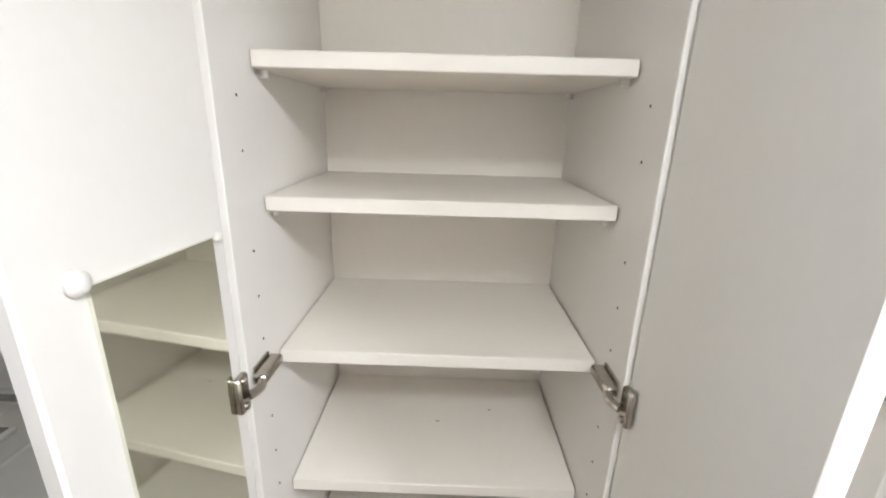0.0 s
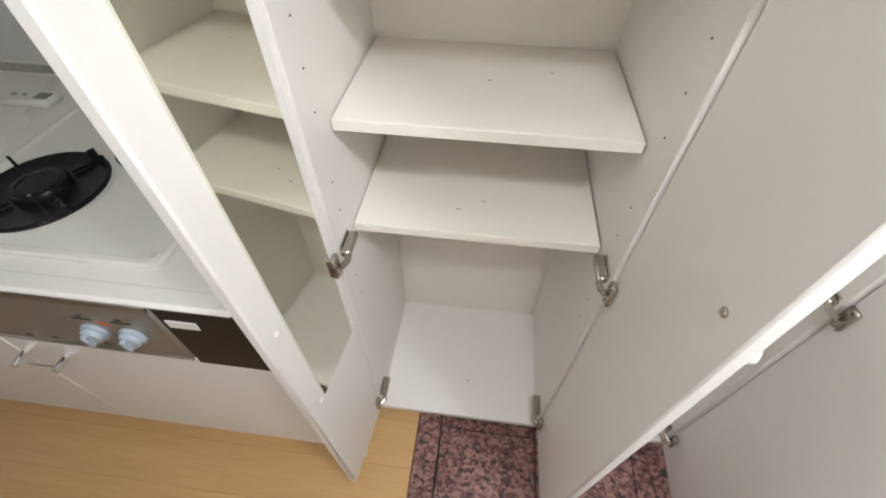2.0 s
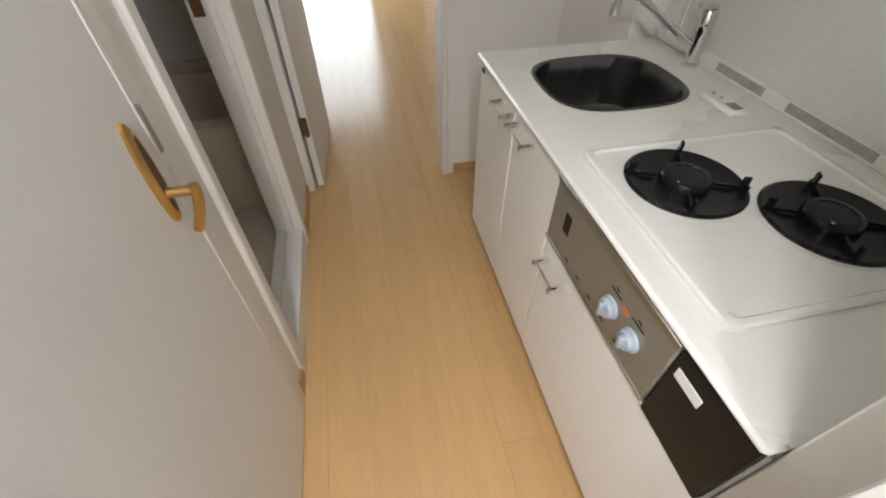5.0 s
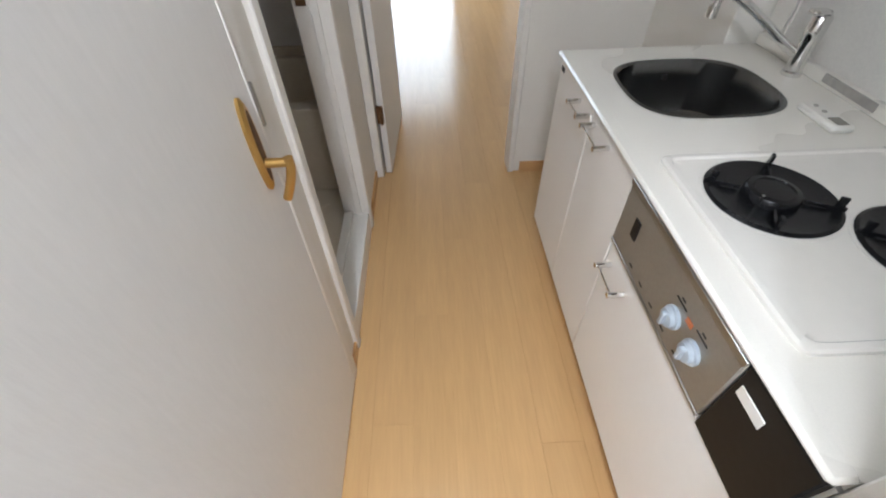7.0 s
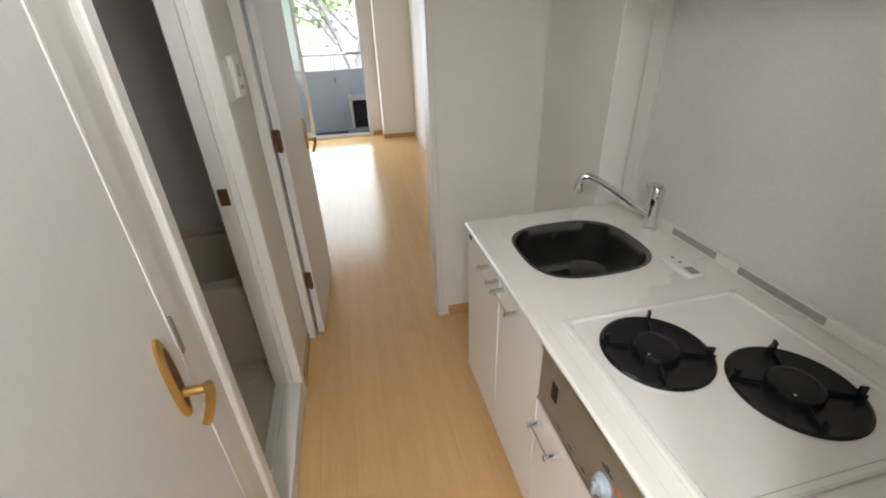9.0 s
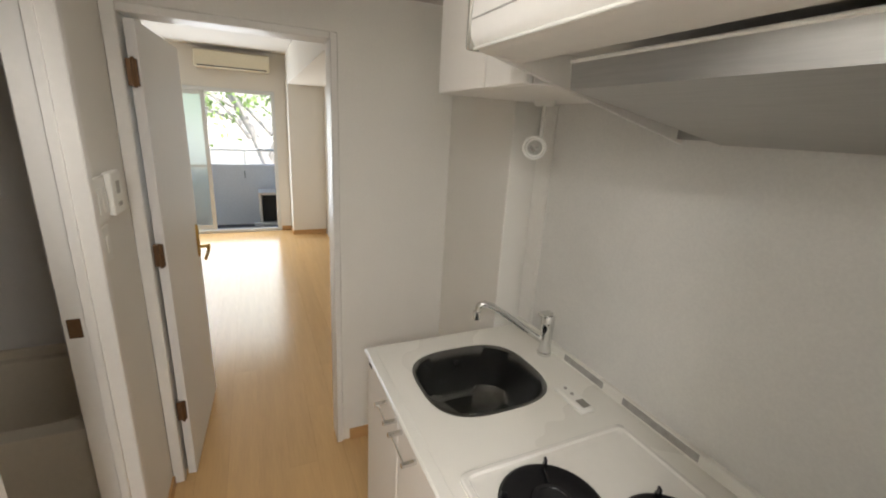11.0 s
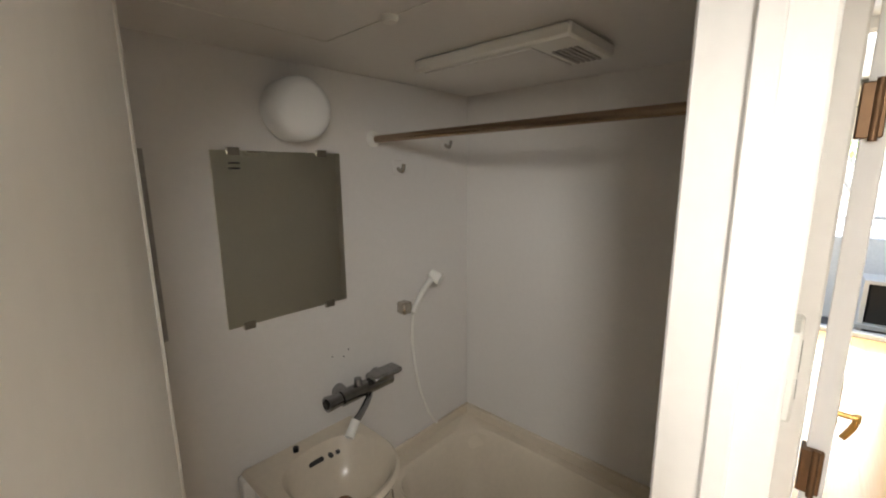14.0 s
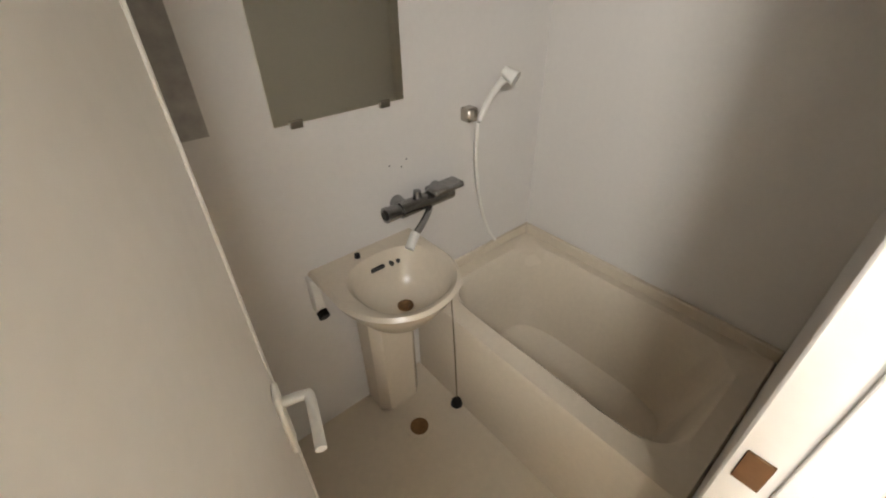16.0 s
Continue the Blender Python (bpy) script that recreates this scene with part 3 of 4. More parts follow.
CB, CT, CF, CK = 0.045, 2.10, 0.815, 1.235
cabinet = thing("shoe_cabinet", (0.18, 1.02, 0), "tall white shoe cabinet with open doors and empty shelves", "cabinet")
for x0, x1 in ((-0.079, -0.061), (0.424, 0.442), (0.800, 0.818)):
    part("side_panel", boxes((x0, x1, CF, CK, CB, CT), bevel=0.001), LAMINATE, cabinet)
part("back_panel", boxes((-0.061, 0.424, 1.219, 1.235, CB, CT), (0.442, 0.80, 1.219, 1.235, CB, CT)), CREAM, cabinet)
part("top_panel", boxes((-0.079, 0.818, CF, CK, CT, CT + 0.02)), LAMINATE, cabinet)
part("bottom_panel", boxes((-0.061, 0.424, CF, 1.219, CB, CB + 0.018), (0.442, 0.80, CF, 1.219, CB, CB + 0.018), bevel=0.001), LAMINATE, cabinet)
part("plinth", boxes((-0.079, 0.818, 0.86, CK, -0.03, CB)), SKIRT, cabinet)
SHELVES = (0.802, 1.033, 1.282, 1.518, 1.70)
for x0, x1 in ((-0.058, 0.421), (0.445, 0.797)):
    for z in SHELVES:
        s = part("shelf", boxes((x0, x1, 0.905, 1.217, z - 0.021, z), bevel=0.0015), CREAM, cabinet)
        for x in (x0 + 0.006, x1 - 0.006):
            for y in (0.93, 1.19):
                part("shelf_pin", cylinder((x, y, z - 0.021), (x, y, z - 0.031), 0.006, n=10), PLASTIC, s)
# rows of pin holes
for x, sgn in ((-0.061, 1), (0.424, -1)):
    for k in range(22):
        z = 0.62 + 0.064 * k
        if min(abs(z - s) for s in SHELVES) > 0.035:
            part("pin_hole", cylinder((x + sgn * 0.0003, 0.865, z), (x + sgn * 0.0009, 0.865, z), 0.0018, n=8), DARK, cabinet)
for x, y, z in ((0.18, 1.06, 1.0335), (0.19, 1.0, 0.8025), (0.14, 0.97, 0.8025), (0.2, 0.93, 0.0635), (0.29, 1.1, 1.0335)):
    part("scuff", boxes((x, x + 0.006, y, y + 0.003, z, z + 0.0006)), GREY_SHEET, cabinet)
# left leaf with the mirror inside, right leaf, and the next leaf further on
ML = pose(-0.066, 0.811, 0, 0, 0, -96)
leaf = part("door", boxes((0, 0.219, -0.020, 0, CB + 0.005, CT), bevel=0.003), LAMINATE, cabinet, "white cabinet door with a mirror inside", ML)
part("mirror", boxes((0.026, 0.170, 0.0003, 0.0045, 0.585, 1.492)), MIRROR, leaf, "tall frameless mirror strip", ML)
part("mirror_clip", lathe([(0.0095, 0), (0.0105, 0.004), (0.007, 0.008), (0.003, 0.0095)], (0, 0, 0)), PLASTIC, leaf, "round white mirror clip", ML @ Matrix.Translation((0.177, 0.001, 1.497)) @ Matrix.Rotation(radians(-90), 4, 'X'))
for x, z in ((0.016, 1.490), (0.182, 0.585), (0.014, 0.60), (0.192, 0.86)):
    part("mirror_clip", lathe([(0.005, 0), (0.006, 0.003), (0.003, 0.006)], (0, 0, 0), 14), PLASTIC, leaf, "", ML @ Matrix.Translation((x, 0.001, z)) @ Matrix.Rotation(radians(-90), 4, 'X'))
part("knob", lathe([(0.006, 0), (0.006, 0.012), (0.016, 0.018), (0.017, 0.024), (0.010, 0.03)], (0, 0, 0)), PLASTIC, leaf, "round white knob", ML @ Matrix.Translation((0.150, -0.020, 1.0)) @ Matrix.Rotation(radians(90), 4, 'X'))
MR = pose(0.430, 0.811, 0, 0, 0, -89)
leaf2 = part("door", boxes((0, 0.246, 0, 0.020, CB + 0.005, CT), bevel=0.003), LAMINATE, cabinet, "plain white cabinet door standing open", MR)
part("stop_button", lathe([(0.006, 0), (0.006, 0.002), (0.003, 0.004)], (0, 0, 0), 14), NICKEL, leaf2, "", MR @ Matrix.Translation((0.205, -0.0002, 1.045)) @ Matrix.Rotation(radians(90), 4, 'X'))
part("knob", lathe([(0.006, 0), (0.006, 0.012), (0.016, 0.018), (0.017, 0.024), (0.010, 0.03)], (0, 0, 0)), PLASTIC, leaf2, "round white knob", MR @ Matrix.Translation((0.215, 0.020, 1.0)) @ Matrix.Rotation(radians(-90), 4, 'X'))
MN = pose(0.808, 0.811, 0, 0, 0, -92)
leaf3 = part("door", boxes((0, 0.40, 0, 0.020, CB + 0.005, CT), bevel=0.003), LAMINATE, cabinet, "plain white cabinet door standing open", MN)
for z in (0.14, 0.806, 1.288, 1.98):
    shoe_hinge(leaf, -0.060, CF + 0.0, z, -1)
    shoe_hinge(leaf2, 0.423, CF + 0.0, z, 1)
    shoe_hinge(leaf3, 0.799, CF + 0.0, z, 1)
filler = thing("filler_panel", (-0.125, 0.75, 0), "narrow white filler panel between kitchen and shoe cabinet", "panel")
part("board", boxes((-0.1655, -0.087, 0.690, 1.30, 0.0, 1.60), bevel=0.002), LAMINATE, filler)
part("edge_band", boxes((-0.1655, -0.087, 0.672, 0.690, 0.0, 1.60), bevel=0.003), PAINT, filler)

# ---- kitchen unit ----
kitchen = thing("kitchen_unit", (-0.8, 0.95, 0), "white compact kitchen base unit with chrome pulls", "kitchen unit")
KX0, KX1 = -1.425, -0.168
part("body", boxes((KX0 + 0.002, KX0 + 0.02, 0.68, 1.30, 0.14, 0.81), (KX1 - 0.02, KX1, 0.68, 1.30, 0.14, 0.81), (KX0 + 0.02, KX1 - 0.02, 0.68, 1.30, 0.14, 0.16), (KX0 + 0.02, KX1 - 0.02, 1.28, 1.30, 0.16, 0.81)), LAMINATE, kitchen)
part("toe_kick", boxes((KX0 + 0.01, KX1 - 0.005, 0.74, 0.76, 0.0, 0.14)), SKIRT, kitchen, "recessed brown toe kick")
part("front_rail", boxes((KX0 + 0.02, KX1 - 0.02, 0.68, 0.70, 0.62, 0.81)), LAMINATE, kitchen)


def chrome_pull(parent, xa, xb, z):
    """Two small chrome posts with a thin bar between them."""
    p = part("pull", boxes((xa, xb, 0.624, 0.6275, z - 0.002, z + 0.002), bevel=0.0008), CHROME, parent, "thin chrome pull with round posts")
    for x in (xa, xb):
        part("post", cylinder((x, 0.660, z), (x, 0.617, z), 0.0075, n=14), CHROME, p)


for x0, x1, z0, z1, xa, xb in ((KX0 + 0.003, -1.080, 0.15, 0.835, -1.185, -1.095), (-1.076, -0.772, 0.15, 0.835, -1.045, -0.93), (-0.768, -0.175, 0.15, 0.640, -0.735, -0.64)):
    d = part("door", boxes((x0, x1, 0.658, 0.678, z0, z1), bevel=0.003), LAMINATE, kitchen, "white kitchen cupboard door")
    chrome_pull(d, xa, xb, z1 - 0.055 if z1 < 0.8 else 0.80)
part("badge", boxes((-1.405, -1.375, 0.6565, 0.659, 0.80, 0.815)), DARK, kitchen)
# stove control panel
panel = part("control_panel", boxes((-0.765, -0.325, 0.652, 0.690, 0.650, 0.832), bevel=0.004), PANEL_GREY, kitchen, "grey metal stove control panel")
part("panel_rim", boxes((-0.765, -0.325, 0.6495, 0.653, 0.818, 0.832), (-0.765, -0.325, 0.6495, 0.653, 0.650, 0.658), bevel=0.001), STEEL, panel)
part("ignition_window", boxes((-0.700, -0.675, 0.6495, 0.653, 0.725, 0.775), bevel=0.001), BLACK_GLOSS, panel, "small dark battery window")
for k in range(5):
    part("marking", boxes((-0.66 + 0.055 * k, -0.645 + 0.055 * k, 0.6512, 0.6524, 0.672, 0.676)), DARK, panel)
for x in (-0.478, -0.405):
    kn = part("knob", lathe([(0.024, 0), (0.024, 0.006), (0.020, 0.008), (0.018, 0.016), (0.008, 0.018)], (0, 0, 0), 24), KNOB, panel, "pale blue-grey plastic stove knob", Matrix.Translation((x, 0.652, 0.725)) @ Matrix.Rotation(radians(90), 4, 'X'))
    part("grip", boxes((x - 0.005, x + 0.005, 0.626, 0.64, 0.709, 0.741), bevel=0.002), KNOB, kn)
    part("marking", boxes((x - 0.018, x + 0.018, 0.6512, 0.6524, 0.765, 0.769), (x - 0.006, x + 0.006, 0.6512, 0.6524, 0.774, 0.778)), DARK, panel)
part("red_mark", boxes((-0.452, -0.432, 0.6508, 0.6524, 0.752, 0.764)), RED, panel, "small orange mark")
bgap = part("grill_front", boxes((-0.322, -0.172, 0.653, 0.675, 0.635, 0.832), bevel=0.003), BLACK_GLOSS, kitchen, "black panel beside the stove controls")
part("label_plate", boxes((-0.310, -0.255, 0.651, 0.6535, 0.775, 0.797), bevel=0.001), PLASTIC, bgap, "white label plate")

# worktop with a sink cut-out, made as a lofted slab
worktop = thing("worktop", (-0.8, 0.97, 0.82), "off-white worktop with a rolled front edge and upstand", "worktop")


def slab_with_hole(x0, x1, y0, y1, z, hole):
    bm = bmesh.new()
    n = len(hole)
    outer = []
    cx, cy = sum(p[0] for p in hole) / n, sum(p[1] for p in hole) / n
    for x, y in hole:
        dx, dy = x - cx, y - cy
        s = min(((x1 - cx) if dx > 0 else (x0 - cx)) / dx if abs(dx) > 1e-6 else 1e9, ((y1 - cy) if dy > 0 else (y0 - cy)) / dy if abs(dy) > 1e-6 else 1e9)
        outer.append((cx + dx * s, cy + dy * s))
    for corner in ((x0, y0), (x0, y1), (x1, y0), (x1, y1)):
        k = min(range(n), key=lambda q: (outer[q][0] - corner[0]) ** 2 + (outer[q][1] - corner[1]) ** 2)
        outer[k] = corner
    a = [bm.verts.new((x, y, z)) for x, y in outer]
    b = [bm.verts.new((x, y, z)) for x, y in hole]
    for k in range(n):
        bm.faces.new((a[k], a[(k + 1) % n], b[(k + 1) % n], b[k]))
    return bm


SX, SY, SA, SB = -1.147, 0.955, 0.176, 0.198
hole = superellipse(SX, SY, SA, SB, 3.0, 64)
bm = slab_with_hole(-1.39, -0.83, 0.68, 1.24, 0.85, hole)
part("sink_deck", bm, COUNTER, worktop)
for a in ((KX0 - 0.01, -1.39, 0.68, 1.30, 0.82, 0.85), (-0.83, KX1, 0.68, 1.30, 0.82, 0.85), (-1.39, -0.83, 1.24, 1.30, 0.82, 0.85)):
    part("top", boxes(a), COUNTER, worktop)
part("front_edge", boxes((KX0 - 0.01, KX1, 0.645, 0.684, 0.838, 0.853), bevel=0.006), COUNTER, worktop)
part("upstand", boxes((KX0 - 0.01, KX1, 1.288, 1.31, 0.85, 0.885), bevel=0.004), COUNTER, worktop)
for x0, x1 in ((-1.12, -0.94), (-0.86, -0.62)):
    part("seal_strip", boxes((x0, x1, 1.284, 1.2885, 0.862, 0.884), bevel=0.001), GREY_SHEET, worktop, "grubby grey sealing strip")
sink = thing("kitchen_sink", (SX, SY, 0.66), "dark stainless steel sink bowl set in the worktop", "sink")
bm, rings = loft([[(x, y, z) for x, y in superellipse(SX, SY, SA + g, SB + g, p, 64)] for g, p, z in ((0.008, 3.0, 0.852), (0.0, 3.0, 0.854), (-0.006, 3.0, 0.848), (-0.012, 3.1, 0.80), (-0.022, 3.1, 0.70), (-0.045, 2.9, 0.676), (-0.13, 2, 0.67))])
bm.faces.new(rings[-1])
part("bowl", bm, SINK, sink)
part("drain", lathe([(0.045, 0), (0.045, 0.004), (0.034, 0.006), (0.03, 0.002)], (SX, SY, 0.671)), CHROME, sink)
part("overflow", cylinder((SX - SA + 0.012, SY, 0.805), (SX - SA + 0.02, SY, 0.805), 0.010, n=14), BLACK_GLOSS, sink)
tap = thing("kitchen_tap", (-1.195, 1.255, 0.85), "chrome single-lever kitchen tap with a long spout", "tap")
part("base", lathe([(0.026, 0), (0.026, 0.01), (0.022, 0.014), (0.021, 0.085), (0.023, 0.09), (0.023, 0.15), (0.018, 0.156)], (-1.195, 1.255, 0.85)), CHROME, tap)
part("lever", boxes((-1.212, -1.178, 1.215, 1.265, 1.005, 1.018), bevel=0.005), CHROME, tap)
part("spout", tube([(-1.195, 1.25, 0.90), (-1.215, 1.21, 0.925), (-1.25, 1.13, 0.985), (-1.285, 1.06, 1.03), (-1.30, 1.03, 1.028), (-1.302, 1.022, 1.0)], 0.0115), CHROME, tap)
part("aerator", cylinder((-1.302, 1.021, 1.005), (-1.302, 1.021, 0.975), 0.015, n=16), CHROME, tap)
dish = thing("remote_control", (-0.96, 1.165, 0.85), "white plastic remote lying beside the sink", "remote")
part("body", boxes((-1.0, -0.87, 1.14, 1.195, 0.85, 0.868), bevel=0.006), PLASTIC, dish, m=Matrix.Identity(4))
part("buttons", boxes((-0.915, -0.88, 1.155, 1.182, 0.868, 0.8695)), PANEL_GREY, dish, "grey buttons")
for k in range(2):
    part("button", cylinder((-0.975 + 0.03 * k, 1.168, 0.867), (-0.975 + 0.03 * k, 1.168, 0.870), 0.006, n=12), GREY_SHEET, dish)

# drop-in stove
stove = thing("gas_stove", (-0.56, 0.97, 0.85), "cream enamel two-burner gas stove set in the worktop", "stove")
bm, rings = loft([[(x, y, z) for x, y in superellipse(-0.562, 0.965, 0.242 + g, 0.255 + g, 26, 64)] for g, z in ((0.0, 0.850), (0.0, 0.858), (-0.004, 0.862), (-0.014, 0.862), (-0.018, 0.857), (-0.03, 0.856))])
bm.faces.new(rings[-1])
part("top_plate", bm, ENAMEL, stove)
for cx, cy in ((-0.652, 0.864), (-0.491, 1.052)):
    c = (cx, cy, 0.857)
    pan = part("drip_pan", lathe([(0.116, 0), (0.118, 0.004), (0.112, 0.008), (0.085, 0.002), (0.05, 0.001)], c, 40), BLACK_ENAMEL, stove, "round black enamel drip pan")
    part("pan_rim", lathe([(0.1245, 0), (0.1245, 0.0007), (0.119, 0.0009)], c, 40), ENAMEL, pan)
    part("burner_cap", lathe([(0.050, 0.002), (0.050, 0.012), (0.046, 0.018), (0.036, 0.020), (0.034, 0.018), (0.010, 0.0185)], c), BLACK_ENAMEL, stove, "black burner head")
    for k in range(4):
        a = math.pi / 4 + k * math.pi / 2 + 0.3
        u = Vector((math.cos(a), math.sin(a), 0))
        bm = bmesh.new()
        box(bm, 0.055, 0.118, -0.003, 0.003, 0.004, 0.012, 0.001)
        box(bm, 0.098, 0.112, -0.003, 0.003, 0.010, 0.032, 0.001)
        part("pan_support", bm, BLACK_ENAMEL, stove, "", Matrix.Translation(c) @ Matrix.Rotation(a, 4, 'Z'))
    part("igniter", cylinder((cx + 0.03, cy - 0.045, 0.858), (cx + 0.03, cy - 0.045, 0.886), 0.003, n=8), CHROME, stove)

# ---- wall cabinet, hood, swivel lamp ----
wallcab = thing("wall_cabinet", (-1.14, 1.08, 1.725), "white wall cabinet above the sink", "cabinet")
part("body", boxes((-1.38, -0.92, 0.885, 1.31, 1.725, 2.125), (-0.92, -0.18, 0.885, 1.31, 1.90, 2.125), bevel=0.002), LAMINATE, wallcab)
part("door", boxes((-1.38, -1.098, 0.862, 0.882, 1.725, 2.12), bevel=0.003), LAMINATE, wallcab)
part("door", boxes((-1.094, -0.92, 0.862, 0.882, 1.725, 2.12), bevel=0.003), LAMINATE, wallcab)
part("door", boxes((-0.916, -0.18, 0.862, 0.882, 1.90, 2.12), bevel=0.003), LAMINATE, wallcab)
hood = thing("range_hood", (-0.55, 1.0, 1.62), "white shallow range hood with a grey control oval", "range hood")
prof = [(1.31, 1.78), (1.31, 1.885), (0.715, 1.885), (0.703, 1.873), (0.70, 1.80), (0.702, 1.785), (0.71, 1.772), (0.722, 1.764), (0.74, 1.760), (0.81, 1.752), (0.815, 1.78)]
cheek = [(0.735, 1.762), (1.31, 1.618), (1.31, 1.80), (0.80, 1.80)]


def extrude_x(profile, x0, x1):
    """A solid of one (y, z) profile between two x."""
    bm = bmesh.new()
    ends = [[bm.verts.new((x, y, z)) for y, z in profile] for x in (x0, x1)]
    for k in range(len(profile)):
        m = (k + 1) % len(profile)
        bm.faces.new((ends[0][k], ends[0][m], ends[1][m], ends[1][k]))
    bm.faces.new(ends[0])
    bm.faces.new(ends[1][::-1])
    return bm


part("shell", extrude_x(prof, -0.872, -0.19), PAINT, hood)
part("cheek", extrude_x(cheek, -0.8715, -0.862), PAINT, hood)
part("cheek", extrude_x(cheek, -0.200, -0.1905), PAINT, hood)
part("lip_bead", boxes((-0.872, -0.19, 0.708, 0.716, 1.764, 1.770), bevel=0.002), PLASTIC, hood)
part("back_plate", boxes((-0.861, -0.201, 1.285, 1.309, 1.63, 1.779)), STEEL, hood)
part("gasket", boxes((-0.881, -0.869, 0.697, 0.86, 1.764, 1.892), (-0.869, -0.19, 0.697, 0.86, 1.883, 1.892), bevel=0.003), PANEL_GREY, hood, "grey edge gasket")
part("seam", boxes((-0.868, -0.19, 0.6985, 0.7015, 1.812, 1.814)), GREY_SHEET, hood)
bm, rings = loft([[(x, 0.7015, z) for x, z in superellipse(-0.49, 1.842, 0.14, 0.036, 2.4, 40)], [(x, 0.696, z) for x, z in superellipse(-0.49, 1.842, 0.137, 0.033, 2.4, 40)]])
bm.faces.new(rings[-1])
oval = part("control_oval", bm, PANEL_GREY, hood, "grey oval control plate")
part("slider", boxes((-0.57, -0.49, 0.693, 0.6965, 1.838, 1.842)), BLACK_GLOSS, oval)
fil = part("filter", extrude_x([(0.830, 1.745), (0.834, 1.700), (1.27, 1.622), (1.275, 1.640), (0.845, 1.745)], -0.74, -0.205), STEEL, hood, "brushed steel grease filter tray")
part("filter_edge", boxes((-0.742, -0.203, 0.827, 0.847, 1.741, 1.747), bevel=0.002), PAINT, fil)
part("grease_stain", boxes((-0.60, -0.48, 0.8155, 0.818, 1.757, 1.778)), BRONZE, hood, "brown greasy patch in the slot")

spot = thing("swivel_lamp", (-1.25, 1.18, 1.725), "white swivel spotlight with a bulb, hanging from the wall cabinet", "lamp")
part("mount", lathe([(0.03, -0.018), (0.035, 0)], (-1.25, 1.17, 1.725)), PLASTIC, spot)
part("cord", tube([(-1.25, 1.17, 1.71), (-1.253, 1.175, 1.66), (-1.25, 1.17, 1.61)], 0.004), PLASTIC, spot)
MS = look((-1.25, 1.15, 1.58), (-0.6, 0.6, 1.60))
part("shade", lathe([(0.014, 0.04), (0.03, 0.03), (0.037, 0.0), (0.037, -0.02), (0.032, -0.02), (0.028, 0.0)], (0, 0, 0)), PLASTIC, spot, "", MS)
part("bulb", lathe([(0.003, -0.018), (0.018, -0.01), (0.026, 0.004), (0.02, 0.02)], (0, 0, 0)), CHROME, spot, "silvery reflector bulb", MS)
# thin white strip paints the band of lamplight near the wall corner
strip = thing("cable_duct", (-1.42, 1.30, 0.89), "white vertical strip standing in for a band of light on the kitchen wall", "duct")
part("band_back", boxes((-1.443, -1.355, 1.305, 1.31, 0.886, 1.72)), PAINT, strip)
part("band_face", boxes((-1.438, -1.360, 1.299, 1.305, 0.886, 1.72), bevel=0.003), PAINT, strip)

# ---- unseen hall fixtures: entrance lamp inferred, the rest added for fill lights ----
for x, y in ((0.83, 0.15), (0.40, 0.04), (-0.60, 0.22)):
    l = thing("ceiling_lamp", (x, y, H), "unseen round white ceiling fixture placed over a hall light", "lamp", "hall lamps")
    part("base", lathe([(0.10, -0.012), (0.11, 0)], (x, y, H)), PLASTIC, l)
    part("bulb_holder", lathe([(0.045, -0.05), (0.05, -0.012)], (x, y, H)), PLASTIC, l)
# made-up body for the fill spot, kept out of view
cs = thing("ceiling_spotlight", (-0.77, 0.25, H), "unseen white spotlight body added for the bathroom fill light", "lamp")
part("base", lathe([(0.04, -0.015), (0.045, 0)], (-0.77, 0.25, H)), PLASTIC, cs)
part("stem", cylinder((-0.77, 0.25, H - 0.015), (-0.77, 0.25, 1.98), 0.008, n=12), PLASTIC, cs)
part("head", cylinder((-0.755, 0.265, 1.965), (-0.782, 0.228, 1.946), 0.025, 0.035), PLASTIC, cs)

# ---- main room things ----
ac = thing("air_conditioner", (-6.58, 0.05, 2.2), "cream wall-mounted air conditioner above the window", "air conditioner")
part("body", boxes((-6.68, -6.47, -0.28, 0.60, 2.195, 2.40), bevel=0.015), material("aged_plastic", (0.72, 0.66, 0.50), 0.45), ac)
part("outlet_slot", boxes((-6.476, -6.466, -0.24, 0.56, 2.205, 2.218)), DARK, ac)
rl = thing("room_ceiling_lamp", (-4.53, -0.03, 2.46), "round flat white ceiling lamp", "lamp")
part("shade", lathe([(0.19, -0.08), (0.21, -0.06), (0.21, -0.02), (0.2, 0)], (-4.53, -0.03, 2.46), 40), DIFFUSER, rl)
sd = thing("smoke_detector", (-4.15, -0.12, 2.46), "small round white smoke detector on the ceiling", "detector")
part("body", lathe([(0.035, -0.04), (0.05, -0.03), (0.05, 0)], (-4.15, -0.12, 2.46)), PLASTIC, sd)

win = thing("window_1", (-6.7, -0.2, 0), "white sliding balcony window, one half open", "window", kind="structure")
ALU = material("white_aluminium", (0.72, 0.74, 0.74), 0.4, metal=0.2)
part("window_frame", boxes((-6.75, -6.66, 0.60, 0.645, 0, 1.97), (-6.75, -6.66, -1.06, -1.02, 0, 1.97), (-6.75, -6.66, -1.02, 0.60, 1.92, 1.97), (-6.75, -6.64, -1.02, 0.60, 0.0, 0.045), bevel=0.004), ALU, win)
sash = part("sash", boxes((-6.70, -6.675, -1.02, -0.97, 0.045, 1.92), (-6.70, -6.675, -0.26, -0.21, 0.045, 1.92), (-6.70, -6.675, -0.97, -0.26, 1.87, 1.92), (-6.70, -6.675, -0.97, -0.26, 0.045, 0.11), (-6.70, -6.675, -0.97, -0.26, 0.93, 0.96), bevel=0.003), ALU, win)
